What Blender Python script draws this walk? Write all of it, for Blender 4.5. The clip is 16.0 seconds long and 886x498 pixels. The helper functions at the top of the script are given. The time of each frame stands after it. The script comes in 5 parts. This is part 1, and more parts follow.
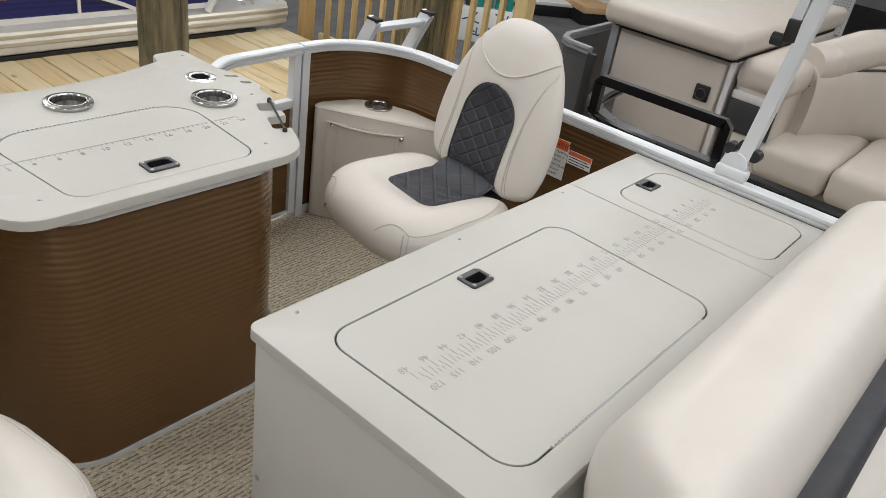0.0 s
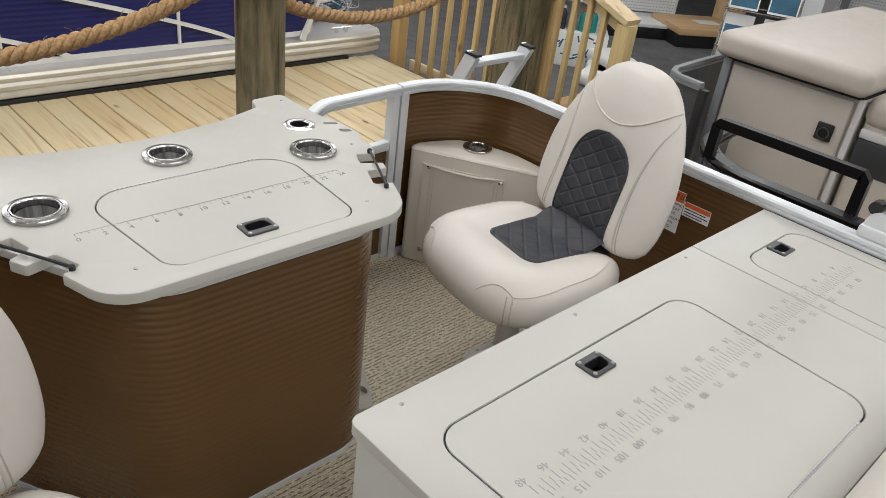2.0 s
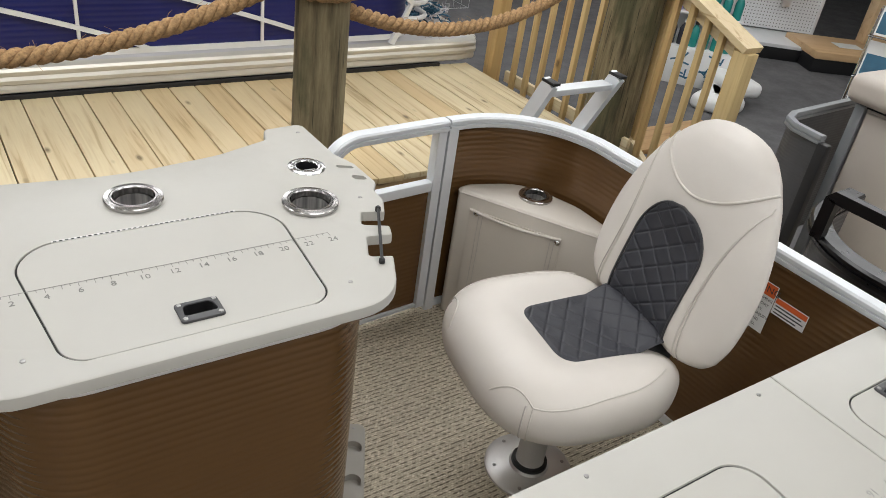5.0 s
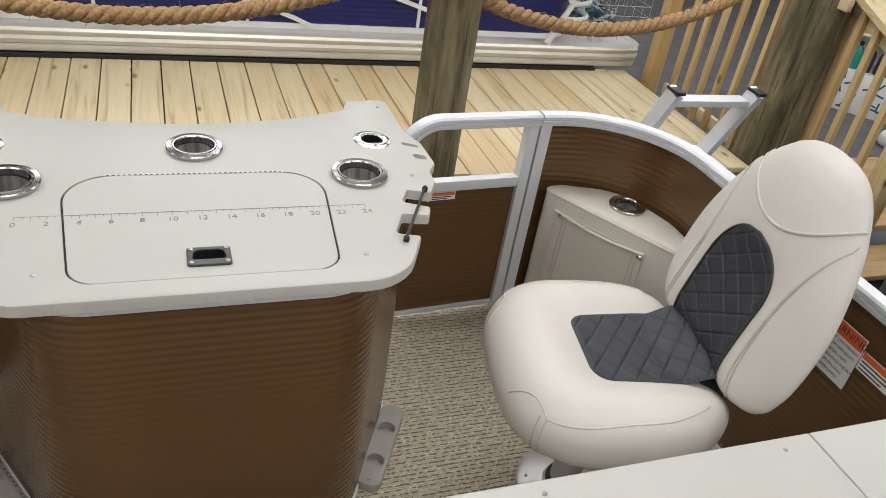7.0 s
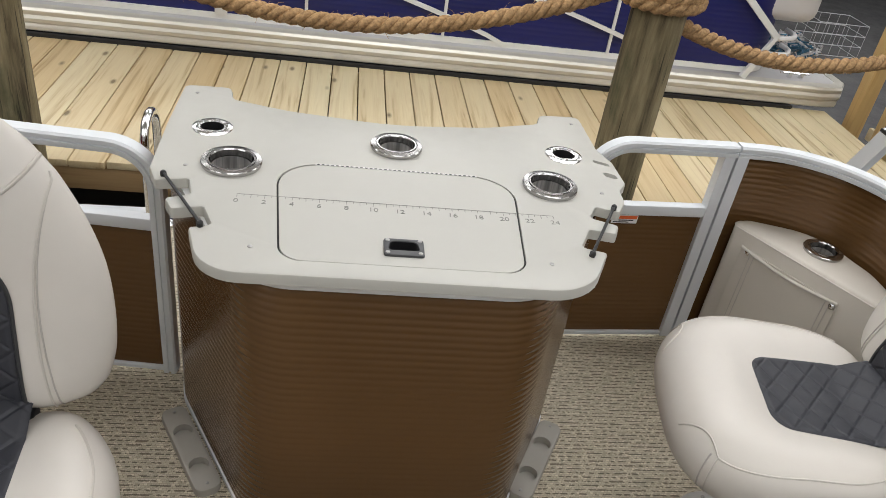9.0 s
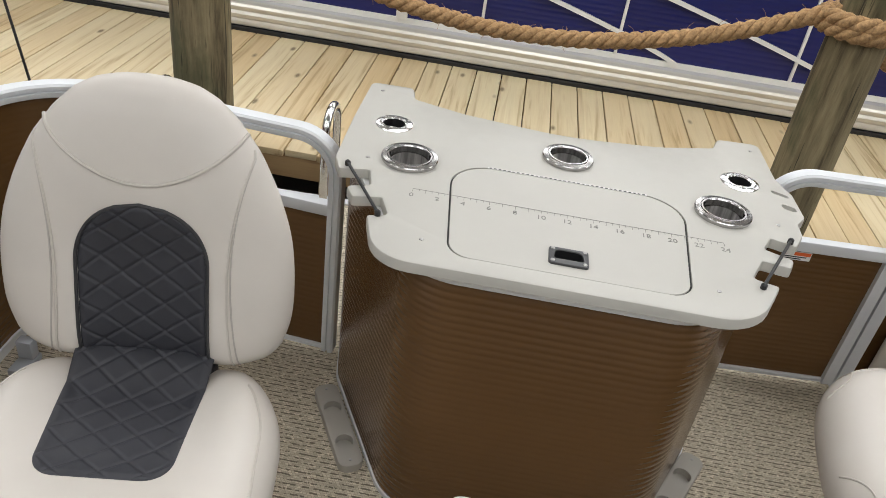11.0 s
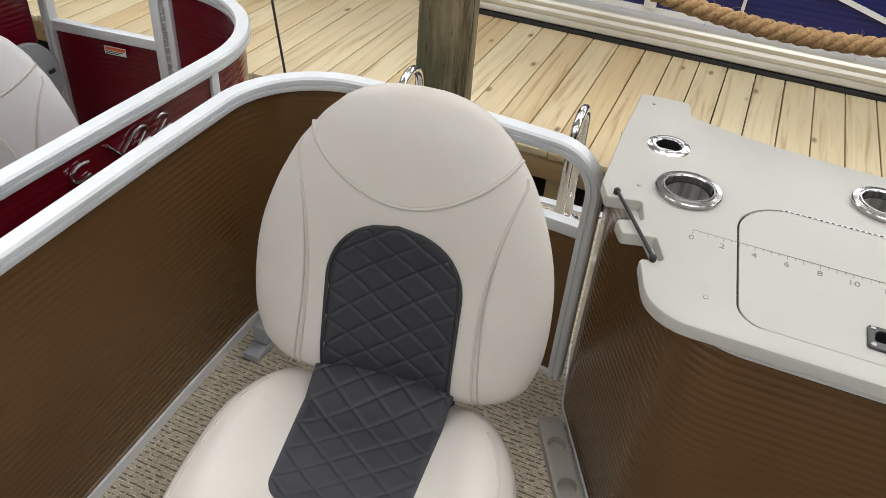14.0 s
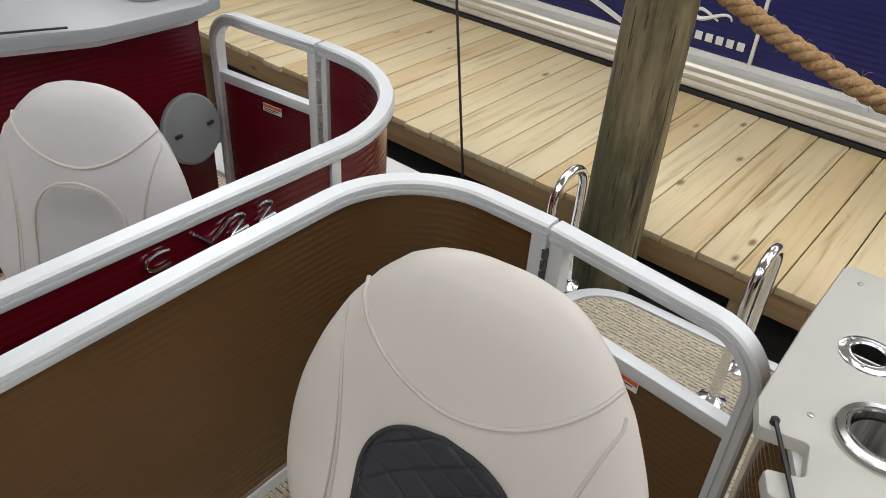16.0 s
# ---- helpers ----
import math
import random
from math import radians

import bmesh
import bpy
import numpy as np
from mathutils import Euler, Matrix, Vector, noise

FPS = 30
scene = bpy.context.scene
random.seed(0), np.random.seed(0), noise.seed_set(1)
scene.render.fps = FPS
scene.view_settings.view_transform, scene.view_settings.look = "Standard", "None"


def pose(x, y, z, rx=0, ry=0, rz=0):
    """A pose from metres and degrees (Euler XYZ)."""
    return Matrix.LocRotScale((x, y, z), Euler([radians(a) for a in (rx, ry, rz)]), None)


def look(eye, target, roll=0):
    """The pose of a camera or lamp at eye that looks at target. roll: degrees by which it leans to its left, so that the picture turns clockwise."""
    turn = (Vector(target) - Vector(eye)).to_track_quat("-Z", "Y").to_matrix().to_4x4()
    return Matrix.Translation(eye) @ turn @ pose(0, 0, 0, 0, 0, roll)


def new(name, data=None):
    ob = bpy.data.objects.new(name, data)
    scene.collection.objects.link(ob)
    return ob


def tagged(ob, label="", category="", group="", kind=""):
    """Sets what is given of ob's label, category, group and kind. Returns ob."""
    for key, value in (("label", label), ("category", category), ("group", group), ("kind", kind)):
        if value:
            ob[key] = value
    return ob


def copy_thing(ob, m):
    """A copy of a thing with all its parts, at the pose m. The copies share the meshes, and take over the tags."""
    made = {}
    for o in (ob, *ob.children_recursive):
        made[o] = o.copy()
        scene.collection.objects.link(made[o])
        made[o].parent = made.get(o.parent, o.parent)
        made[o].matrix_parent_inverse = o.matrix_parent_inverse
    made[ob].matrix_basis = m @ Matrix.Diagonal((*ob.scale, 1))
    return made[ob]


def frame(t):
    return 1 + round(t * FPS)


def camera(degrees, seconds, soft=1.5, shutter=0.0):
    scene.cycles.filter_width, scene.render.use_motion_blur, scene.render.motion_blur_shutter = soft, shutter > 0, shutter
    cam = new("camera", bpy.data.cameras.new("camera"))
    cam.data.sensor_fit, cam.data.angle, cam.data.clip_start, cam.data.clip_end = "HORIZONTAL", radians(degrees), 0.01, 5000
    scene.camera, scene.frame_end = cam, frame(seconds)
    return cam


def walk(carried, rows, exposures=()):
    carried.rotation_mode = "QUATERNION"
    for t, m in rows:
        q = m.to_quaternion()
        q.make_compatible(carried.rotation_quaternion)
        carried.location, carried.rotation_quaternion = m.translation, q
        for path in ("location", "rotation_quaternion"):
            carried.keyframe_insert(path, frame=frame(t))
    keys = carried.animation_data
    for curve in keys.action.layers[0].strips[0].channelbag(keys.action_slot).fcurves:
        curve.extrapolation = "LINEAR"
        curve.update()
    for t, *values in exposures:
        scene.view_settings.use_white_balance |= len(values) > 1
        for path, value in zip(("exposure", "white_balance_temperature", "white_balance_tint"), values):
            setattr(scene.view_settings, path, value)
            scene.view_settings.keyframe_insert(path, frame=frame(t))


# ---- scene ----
cam = camera(59.9, 16.0, soft=0.7)
PATH = [
    (0, (-0.802, -1.532, 1.457), (0.589, -0.5, 0.458), 9.6),
    (0.5, (-0.792, -1.5, 1.462), (0.559, -0.404, 0.475), 9.1),
    (1, (-0.769, -1.456, 1.467), (0.546, -0.313, 0.485), 8.5),
    (1.5, (-0.749, -1.402, 1.475), (0.536, -0.23, 0.488), 8.2),
    (2, (-0.722, -1.359, 1.48), (0.539, -0.165, 0.488), 7.6),
    (2.5, (-0.697, -1.313, 1.483), (0.549, -0.107, 0.488), 7.3),
    (3, (-0.66, -1.246, 1.485), (0.572, -0.028, 0.488), 7.0),
    (3.5, (-0.597, -1.172, 1.481), (0.617, 0.064, 0.482), 7.0),
    (4, (-0.502, -1.151, 1.482), (0.671, 0.12, 0.477), 7.2),
    (4.2, (-0.465, -1.156, 1.486), (0.689, 0.128, 0.476), 7.5),
    (6.3, (-0.108, -1.193, 1.47), (0.694, 0.289, 0.391), 9.8),
    (6.5, (-0.094, -1.213, 1.466), (0.668, 0.287, 0.386), 9.7),
    (7, (-0.062, -1.259, 1.463), (0.61, 0.283, 0.381), 9.8),
    (7.5, (-0.052, -1.277, 1.46), (0.524, 0.303, 0.377), 9.6),
    (8, (-0.07, -1.276, 1.456), (0.411, 0.336, 0.375), 9.5),
    (8.5, (-0.096, -1.273, 1.453), (0.287, 0.363, 0.368), 9.3),
    (9, (-0.121, -1.278, 1.447), (0.161, 0.375, 0.356), 9.0),
    (11.5, (-0.172, -1.31, 1.446), (-0.35, 0.338, 0.326), 8.4),
    (12, (-0.187, -1.309, 1.442), (-0.462, 0.309, 0.299), 8.1),
    (12.5, (-0.216, -1.305, 1.437), (-0.586, 0.276, 0.27), 7.5),
    (13, (-0.259, -1.279, 1.427), (-0.712, 0.262, 0.236), 6.6),
    (13.5, (-0.298, -1.231, 1.432), (-0.803, 0.284, 0.228), 5.8),
    (14, (-0.324, -1.153, 1.424), (-0.877, 0.344, 0.219), 4.9),
    (14.5, (-0.347, -1.08, 1.424), (-0.952, 0.407, 0.231), 4.3),
    (15, (-0.383, -0.99, 1.418), (-1.039, 0.493, 0.246), 3.6),
    (15.5, (-0.382, -0.874, 1.419), (-1.201, 0.549, 0.276), 3.0),
    (16, (-0.365, -0.772, 1.425), (-1.373, 0.515, 0.273), 4.1),
]
walk(cam, [(t, look(eye, target, roll)) for t, eye, target, roll in PATH], [(0, -0.06), (4, -0.03), (7, 0.0), (9, -0.05), (12.5, 0.0), (15, -0.08), (16, -0.12)])

# ---- world and light ----
world = bpy.data.worlds.new("world")
scene.world = world
world.use_nodes = True
world.node_tree.nodes["Background"].inputs["Color"].default_value = (0.9, 0.95, 1.0, 1)
world.node_tree.nodes["Background"].inputs["Strength"].default_value = 0.015

from mathutils.geometry import delaunay_2d_cdt

FLOOR = -0.75      # shop floor below the boat's deck
CEIL = 3.1         # shop ceiling


# ---- materials ----
def nodes_of(mat):
    nt = mat.node_tree
    return nt, nt.nodes, nt.links, nt.nodes["Principled BSDF"]


def ramp(nt, fac, stops):
    r = nt.nodes.new("ShaderNodeValToRGB")
    while len(r.color_ramp.elements) < len(stops):
        r.color_ramp.elements.new(0.5)
    for e, (p, c) in zip(r.color_ramp.elements, stops):
        e.position, e.color = p, (*c, 1)
    nt.links.new(fac, r.inputs["Fac"])
    return r.outputs["Color"]


def coords(nt, scale=(1, 1, 1), rot=(0, 0, 0), jitter=0.0):
    tc = nt.nodes.new("ShaderNodeTexCoord")
    mp = nt.nodes.new("ShaderNodeMapping")
    mp.inputs["Scale"].default_value, mp.inputs["Rotation"].default_value = scale, rot
    nt.links.new(tc.outputs["Object"], mp.inputs["Vector"])
    if jitter:
        oi = nt.nodes.new("ShaderNodeObjectInfo")
        mul = nt.nodes.new("ShaderNodeMath")
        mul.operation = "MULTIPLY"
        mul.inputs[1].default_value = jitter
        nt.links.new(oi.outputs["Random"], mul.inputs[0])
        nt.links.new(mul.outputs[0], mp.inputs["Location"])
    return mp.outputs["Vector"]


def noise_tex(nt, vec, scale, detail=3.0, rough=0.55):
    n = nt.nodes.new("ShaderNodeTexNoise")
    n.inputs["Scale"].default_value, n.inputs["Detail"].default_value, n.inputs["Roughness"].default_value = scale, detail, rough
    nt.links.new(vec, n.inputs["Vector"])
    return n.outputs["Fac"]


def mix(nt, fac, a, b, mode="MIX"):
    m = nt.nodes.new("ShaderNodeMix")
    m.data_type, m.blend_type = "RGBA", mode
    for sock, v in ((m.inputs[0], fac), (m.inputs[6], a), (m.inputs[7], b)):
        if isinstance(v, (int, float)):
            sock.default_value = v
        elif isinstance(v, tuple):
            sock.default_value = (*v, 1)
        else:
            nt.links.new(v, sock)
    return m.outputs[2]


def bump(nt, height, strength, dist=0.002):
    b = nt.nodes.new("ShaderNodeBump")
    b.inputs["Strength"].default_value, b.inputs["Distance"].default_value = strength, dist
    nt.links.new(height, b.inputs["Height"])
    nt.links.new(b.outputs["Normal"], nt.nodes["Principled BSDF"].inputs["Normal"])


def material(name, colour, rough=0.5, metal=0.0, vary=0.06, grain=0.0, grain_scale=300.0, coat=0.0, patch=6.0):
    """A plain surface with slow colour and gloss variation and a fine grain."""
    m = bpy.data.materials.new(name)
    m.use_nodes = True
    nt, nodes, links, bs = nodes_of(m)
    v = coords(nt)
    slow = noise_tex(nt, v, patch, 4.0)
    lo, hi = tuple(c * (1 - vary) for c in colour), tuple(min(1, c * (1 + vary)) for c in colour)
    links.new(ramp(nt, slow, [(0.3, lo), (0.7, hi)]), bs.inputs["Base Color"])
    mr = nodes.new("ShaderNodeMapRange")
    mr.inputs["From Min"].default_value, mr.inputs["From Max"].default_value = 0.3, 0.7
    mr.inputs["To Min"].default_value, mr.inputs["To Max"].default_value = rough * 0.88, min(1, rough * 1.12)
    links.new(noise_tex(nt, v, patch * 5, 3.0), mr.inputs["Value"])
    links.new(mr.outputs[0], bs.inputs["Roughness"])
    bs.inputs["Metallic"].default_value = metal
    bs.inputs["Coat Weight"].default_value = coat
    bs.inputs["Coat Roughness"].default_value = 0.12
    if grain:
        bump(nt, noise_tex(nt, v, grain_scale, 2.0), grain, 0.001)
    return m


def wood(name, light, dark, rough=0.6, axis=1, grey=None, scale=1.0, knots=True):
    """Sawn timber; the grain runs along the object's axis 0, 1 or 2."""
    m = bpy.data.materials.new(name)
    m.use_nodes = True
    nt, nodes, links, bs = nodes_of(m)
    s = [13.0, 13.0, 13.0]
    s[axis] = 0.6
    v = coords(nt, tuple(c * scale for c in s), jitter=37.0)
    warp = noise_tex(nt, v, 1.3, 3.0)
    w = nodes.new("ShaderNodeTexNoise")
    w.inputs["Scale"].default_value, w.inputs["Detail"].default_value, w.inputs["Distortion"].default_value = 2.0, 6.0, 0.6
    links.new(v, w.inputs["Vector"])
    mid = tuple(0.6 * a + 0.4 * b for a, b in zip(light, dark))
    base = ramp(nt, w.outputs["Fac"], [(0.33, tuple(c * 0.82 for c in dark)), (0.40, mid), (0.48, light), (0.60, tuple(c * 1.04 for c in light)), (0.68, mid), (0.75, light)])
    fine = [150.0, 150.0, 150.0]
    fine[axis] = 5.0
    f = noise_tex(nt, coords(nt, tuple(c * scale for c in fine), jitter=11.0), 1.0, 2.0)
    base = mix(nt, 0.3, base, ramp(nt, f, [(0.35, mid), (0.65, light)]))
    oi = nodes.new("ShaderNodeObjectInfo")
    tone = ramp(nt, oi.outputs["Random"], [(0.0, (0.93, 0.83, 0.71)), (0.3, (0.98, 0.94, 0.89)), (1.0, (1.04, 1.05, 1.05))])
    base = mix(nt, 1.0, base, tone, "MULTIPLY")
    if knots:
        ks = [5.0, 5.0, 5.0]
        ks[axis] = 2.2
        vo = nodes.new("ShaderNodeTexVoronoi")
        vo.inputs["Scale"].default_value = 1.25
        links.new(coords(nt, tuple(c * scale for c in ks), jitter=53.0), vo.inputs["Vector"])
        k = ramp(nt, vo.outputs["Distance"], [(0.05, (1, 1, 1)), (0.075, (0.5, 0.5, 0.5)), (0.12, (0, 0, 0))])
        base = mix(nt, k, base, tuple(c * 0.42 for c in dark))
    if grey:
        g = noise_tex(nt, coords(nt, tuple(c * 0.35 for c in s), jitter=19.0), 1.8, 5.0)
        base = mix(nt, ramp(nt, g, [(0.4, (0, 0, 0)), (0.62, (0.85, 0.85, 0.85))]), base, grey)
    links.new(base, bs.inputs["Base Color"])
    bs.inputs["Roughness"].default_value = rough
    bump(nt, f, 0.35, 0.0015)
    return m


def math_node(nt, op, a, b):
    n = nt.nodes.new("ShaderNodeMath")
    n.operation = op
    for sock, v in zip(n.inputs, (a, b)):
        if isinstance(v, (int, float)):
            sock.default_value = v
        else:
            nt.links.new(v, sock)
    return n.outputs[0]


def carpet(name, light, mid, dark, row=0.0085, stitch=0.0105):
    """Flat-woven vinyl: rows of short stitches, some rows with many dark ones."""
    m = bpy.data.materials.new(name)
    m.use_nodes = True
    nt, nodes, links, bs = nodes_of(m)
    v = coords(nt)
    wob = nodes.new("ShaderNodeVectorMath")
    wob.operation = "ADD"
    jit = nodes.new("ShaderNodeTexNoise")
    jit.inputs["Scale"].default_value = 90.0
    links.new(v, jit.inputs["Vector"])
    sc = nodes.new("ShaderNodeVectorMath")
    sc.operation = "SCALE"
    sc.inputs["Scale"].default_value = 0.0032
    links.new(jit.outputs["Color"], sc.inputs[0])
    links.new(v, wob.inputs[0])
    links.new(sc.outputs[0], wob.inputs[1])
    br = nodes.new("ShaderNodeTexBrick")
    br.offset, br.squash = 0.5, 1.0
    br.inputs["Scale"].default_value = 1.0
    br.inputs["Brick Width"].default_value, br.inputs["Row Height"].default_value = stitch, row
    br.inputs["Mortar Size"].default_value, br.inputs["Mortar Smooth"].default_value = row * 0.13, 0.9
    br.inputs["Color1"].default_value, br.inputs["Color2"].default_value = (0, 0, 0, 1), (1, 1, 1, 1)
    br.inputs["Mortar"].default_value = (0.5, 0.5, 0.5, 1)
    links.new(wob.outputs[0], br.inputs["Vector"])
    streak = noise_tex(nt, coords(nt, (2.2, 1.0 / row * 0.55, 1)), 1.0, 3.0, 0.6)
    pick = math_node(nt, "ADD", br.outputs["Color"], math_node(nt, "MULTIPLY", math_node(nt, "SUBTRACT", streak, 0.5), 1.1))
    c = ramp(nt, pick, [(0.0, tuple(0.45 * a + 0.55 * b for a, b in zip(dark, mid))), (0.25, tuple(0.15 * a + 0.85 * b for a, b in zip(dark, mid))), (0.4, mid), (0.7, mid), (0.95, light)])
    fine = noise_tex(nt, coords(nt, (260, 900, 1)), 1.0, 2.0, 0.6)
    c = mix(nt, 0.35, c, ramp(nt, fine, [(0.35, tuple(x * 0.75 for x in mid)), (0.65, light)]))
    c = mix(nt, math_node(nt, "MULTIPLY", br.outputs["Fac"], 0.4), c, dark)
    # dark weft dashes in every second row
    sep = nodes.new("ShaderNodeSeparateXYZ")
    links.new(wob.outputs[0], sep.inputs[0])
    saw = math_node(nt, "FRACT", math_node(nt, "DIVIDE", sep.outputs["Y"], row * 2.0), 0.0)
    line = math_node(nt, "LESS_THAN", math_node(nt, "ABSOLUTE", math_node(nt, "SUBTRACT", saw, 0.5), 0.0), 0.17)
    dash = math_node(nt, "GREATER_THAN", noise_tex(nt, coords(nt, (95, 0.5 / row, 1)), 1.0, 2.0, 0.5), 0.48)
    c = mix(nt, math_node(nt, "MULTIPLY", math_node(nt, "MULTIPLY", line, dash), 0.78), c, dark)
    links.new(c, bs.inputs["Base Color"])
    bs.inputs["Roughness"].default_value = 0.75
    bs.inputs["Specular IOR Level"].default_value = 0.3
    bump(nt, math_node(nt, "SUBTRACT", 1.0, br.outputs["Fac"]), 0.6, 0.002)
    return m


def glow(name, colour, strength):
    m = bpy.data.materials.new(name)
    m.use_nodes = True
    nt, nodes, links, bs = nodes_of(m)
    bs.inputs["Base Color"].default_value = (*colour, 1)
    bs.inputs["Emission Color"].default_value = (*colour, 1)
    bs.inputs["Emission Strength"].default_value = strength
    return m


VINYL = material("cream_vinyl", (0.656, 0.613, 0.562), 0.42, 0, 0.03, 0.12, 900)
VINYL_POD = material("beige_vinyl", (0.56, 0.515, 0.455), 0.45, 0, 0.03, 0.12, 900)
VINYL_TAN = material("tan_vinyl", (0.54, 0.485, 0.43), 0.42, 0, 0.03, 0.12, 900)
VINYL_GREY = material("pale_grey_vinyl", (0.60, 0.58, 0.58), 0.42, 0, 0.03, 0.12, 900)
PIPING = material("piping", (0.58, 0.54, 0.49), 0.5, 0, 0.04)
STITCH = material("stitching_thread", (0.47, 0.435, 0.40), 0.7, 0, 0.08)
QUILT = material("charcoal_quilted_vinyl", (0.032, 0.033, 0.041), 0.58, 0, 0.05, 0.15, 1100)
CHARCOAL = material("charcoal_trim", (0.035, 0.035, 0.038), 0.45, 0, 0.06, 0.1, 900)
BOARD = material("grey_marine_board", (0.490, 0.477, 0.437), 0.38, 0, 0.02, 0.10, 700)
SIDEBOARD = material("pale_side_panel", (0.55, 0.54, 0.51), 0.42, 0, 0.02, 0.1, 700)
ENGRAVED = material("engraving", (0.22, 0.215, 0.20), 0.7, 0, 0.1)
ENGRAVED_PALE = material("worn_engraving", (0.335, 0.33, 0.31), 0.6, 0, 0.08)
# Near-black that puts the shade of narrow gaps into colour.
GAP = material("joint_shade", (0.03, 0.03, 0.03), 0.8, 0, 0.1)
BROWN = material("brown_painted_aluminium", (0.148, 0.076, 0.0275), 0.19, 0.32, 0.03, 0.0, 500, 0.25, 1.2)
ALU = material("brushed_aluminium", (0.73, 0.75, 0.775), 0.42, 0.25, 0.03, 0.04, 400)
WHITE_ALU = material("white_trim", (0.80, 0.80, 0.80), 0.4, 0.1, 0.03)
CHROME = material("chrome", (0.80, 0.80, 0.81), 0.13, 1.0, 0.02)
STEEL = material("brushed_steel", (0.72, 0.71, 0.70), 0.36, 0.75, 0.08, 0.1, 500)
SATIN = material("satin_stainless", (0.46, 0.45, 0.445), 0.16, 1.0, 0.02)
SCREW = material("dull_screw_steel", (0.40, 0.39, 0.38), 0.35, 0.8, 0.1)
# Cup liner steel; its vertical streaks are reflections put into the colour.
LINER = bpy.data.materials.new("sheen_streaked_liner")
LINER.use_nodes = True
nt, nodes, links, bs = nodes_of(LINER)
links.new(ramp(nt, noise_tex(nt, coords(nt, (60, 60, 3)), 1.0, 3.0, 0.7), [(0.35, (0.36, 0.35, 0.34)), (0.62, (0.80, 0.78, 0.76))]), bs.inputs["Base Color"])
bs.inputs["Metallic"].default_value, bs.inputs["Roughness"].default_value = 0.8, 0.32
GREY_POWDER = material("grey_pedestal_enamel", (0.54, 0.53, 0.52), 0.38, 0.35, 0.05, 0.1, 600)
BLACK = material("black_plastic", (0.012, 0.012, 0.013), 0.45, 0, 0.1, 0.1, 800)
BLACK_RAIL = material("black_anodised_rail", (0.006, 0.006, 0.007), 0.3, 0, 0.06, 0.05, 800)
DARK_GREY = material("dark_grey_plastic", (0.06, 0.06, 0.063), 0.4, 0, 0.08, 0.1, 800)
GREY = material("grey_plastic", (0.23, 0.24, 0.25), 0.45, 0, 0.06, 0.1, 700)
PALE_GREY = material("blue_grey_plastic", (0.36, 0.38, 0.41), 0.45, 0, 0.06, 0.1, 700)
TAUPE = material("taupe_plastic", (0.37, 0.35, 0.31), 0.45, 0, 0.04, 0.1, 700)
BLUE = material("navy_painted_aluminium", (0.007, 0.011, 0.105), 0.34, 0.0, 0.12, 0.0, 500, 0.05, 2.0)
RED = material("deep_red_painted_aluminium", (0.115, 0.003, 0.010), 0.24, 0.0, 0.08, 0.0, 500, 0.15, 2.0)
SKIRT = material("ivory_skirting", (0.66, 0.63, 0.56), 0.33, 0.3, 0.05)
STEEL_BLUE = material("blue_tarpaulin", (0.03, 0.12, 0.2), 0.6, 0, 0.3, 0.3, 60)
# Board colour lowered and cooled; carries the shade on the red console's top.
RED_TOP = material("shaded_board", (0.33, 0.345, 0.365), 0.35, 0, 0.03, 0.1, 700)
PAPER = material("white_sticker", (0.78, 0.78, 0.76), 0.4, 0, 0.02)
ORANGE = material("orange_sticker", (0.72, 0.13, 0.03), 0.4, 0, 0.04)
INK = material("sticker_ink", (0.03, 0.03, 0.03), 0.5, 0, 0.1)
DECK = carpet("woven_vinyl_deck", (0.78, 0.70, 0.56), (0.57, 0.505, 0.385), (0.10, 0.080, 0.056), 0.0064, 0.0085)
SHOP_CARPET = material("charcoal_shop_carpet", (0.112, 0.109, 0.110), 0.95, 0, 0.2, 0.6, 500)
PINE = wood("new_pine", (0.69, 0.59, 0.385), (0.52, 0.375, 0.19), 0.55, 1)
PINE_V = wood("pine_upright", (0.60, 0.45, 0.22), (0.44, 0.28, 0.11), 0.55, 2)
PINE_X = wood("pine_beam", (0.50, 0.34, 0.17), (0.33, 0.19, 0.08), 0.6, 0)
PILE = bpy.data.materials.new("weathered_pile")
PILE.use_nodes = True
nt, nodes, links, bs = nodes_of(PILE)
base = ramp(nt, noise_tex(nt, coords(nt, (16, 16, 1.6), jitter=9.0), 1.0, 7.0, 0.68), [(0.34, (0.055, 0.040, 0.022)), (0.46, (0.175, 0.138, 0.075)), (0.60, (0.285, 0.232, 0.132)), (0.75, (0.36, 0.30, 0.185))])
base = mix(nt, ramp(nt, noise_tex(nt, coords(nt, (5, 5, 2.4), jitter=5.0), 1.0, 6.0, 0.65), [(0.46, (0, 0, 0)), (0.62, (0.75, 0.75, 0.75))]), base, (0.085, 0.088, 0.042))
crack = noise_tex(nt, coords(nt, (70, 70, 3.5), jitter=3.0), 1.0, 3.0, 0.6)
base = mix(nt, ramp(nt, crack, [(0.33, (0.9, 0.9, 0.9)), (0.40, (0, 0, 0))]), base, (0.03, 0.024, 0.014))
links.new(base, bs.inputs["Base Color"])
bs.inputs["Roughness"].default_value = 0.85
bump(nt, crack, 0.5, 0.004)
ROPE = material("manila_rope", (0.37, 0.225, 0.105), 0.9, 0, 0.38, 1.0, 320, 0, 90.0)
SHOP_WALL = material("shop_wall_paint", (0.62, 0.62, 0.62), 0.7, 0, 0.04, 0.2, 200)
CEILING = material("ceiling_tile", (0.75, 0.75, 0.74), 0.85, 0, 0.03, 0.4, 120)
LAMP = glow("fluorescent_diffuser", (0.97, 0.98, 0.98), 4.5)
PEGBOARD = bpy.data.materials.new("pegboard")
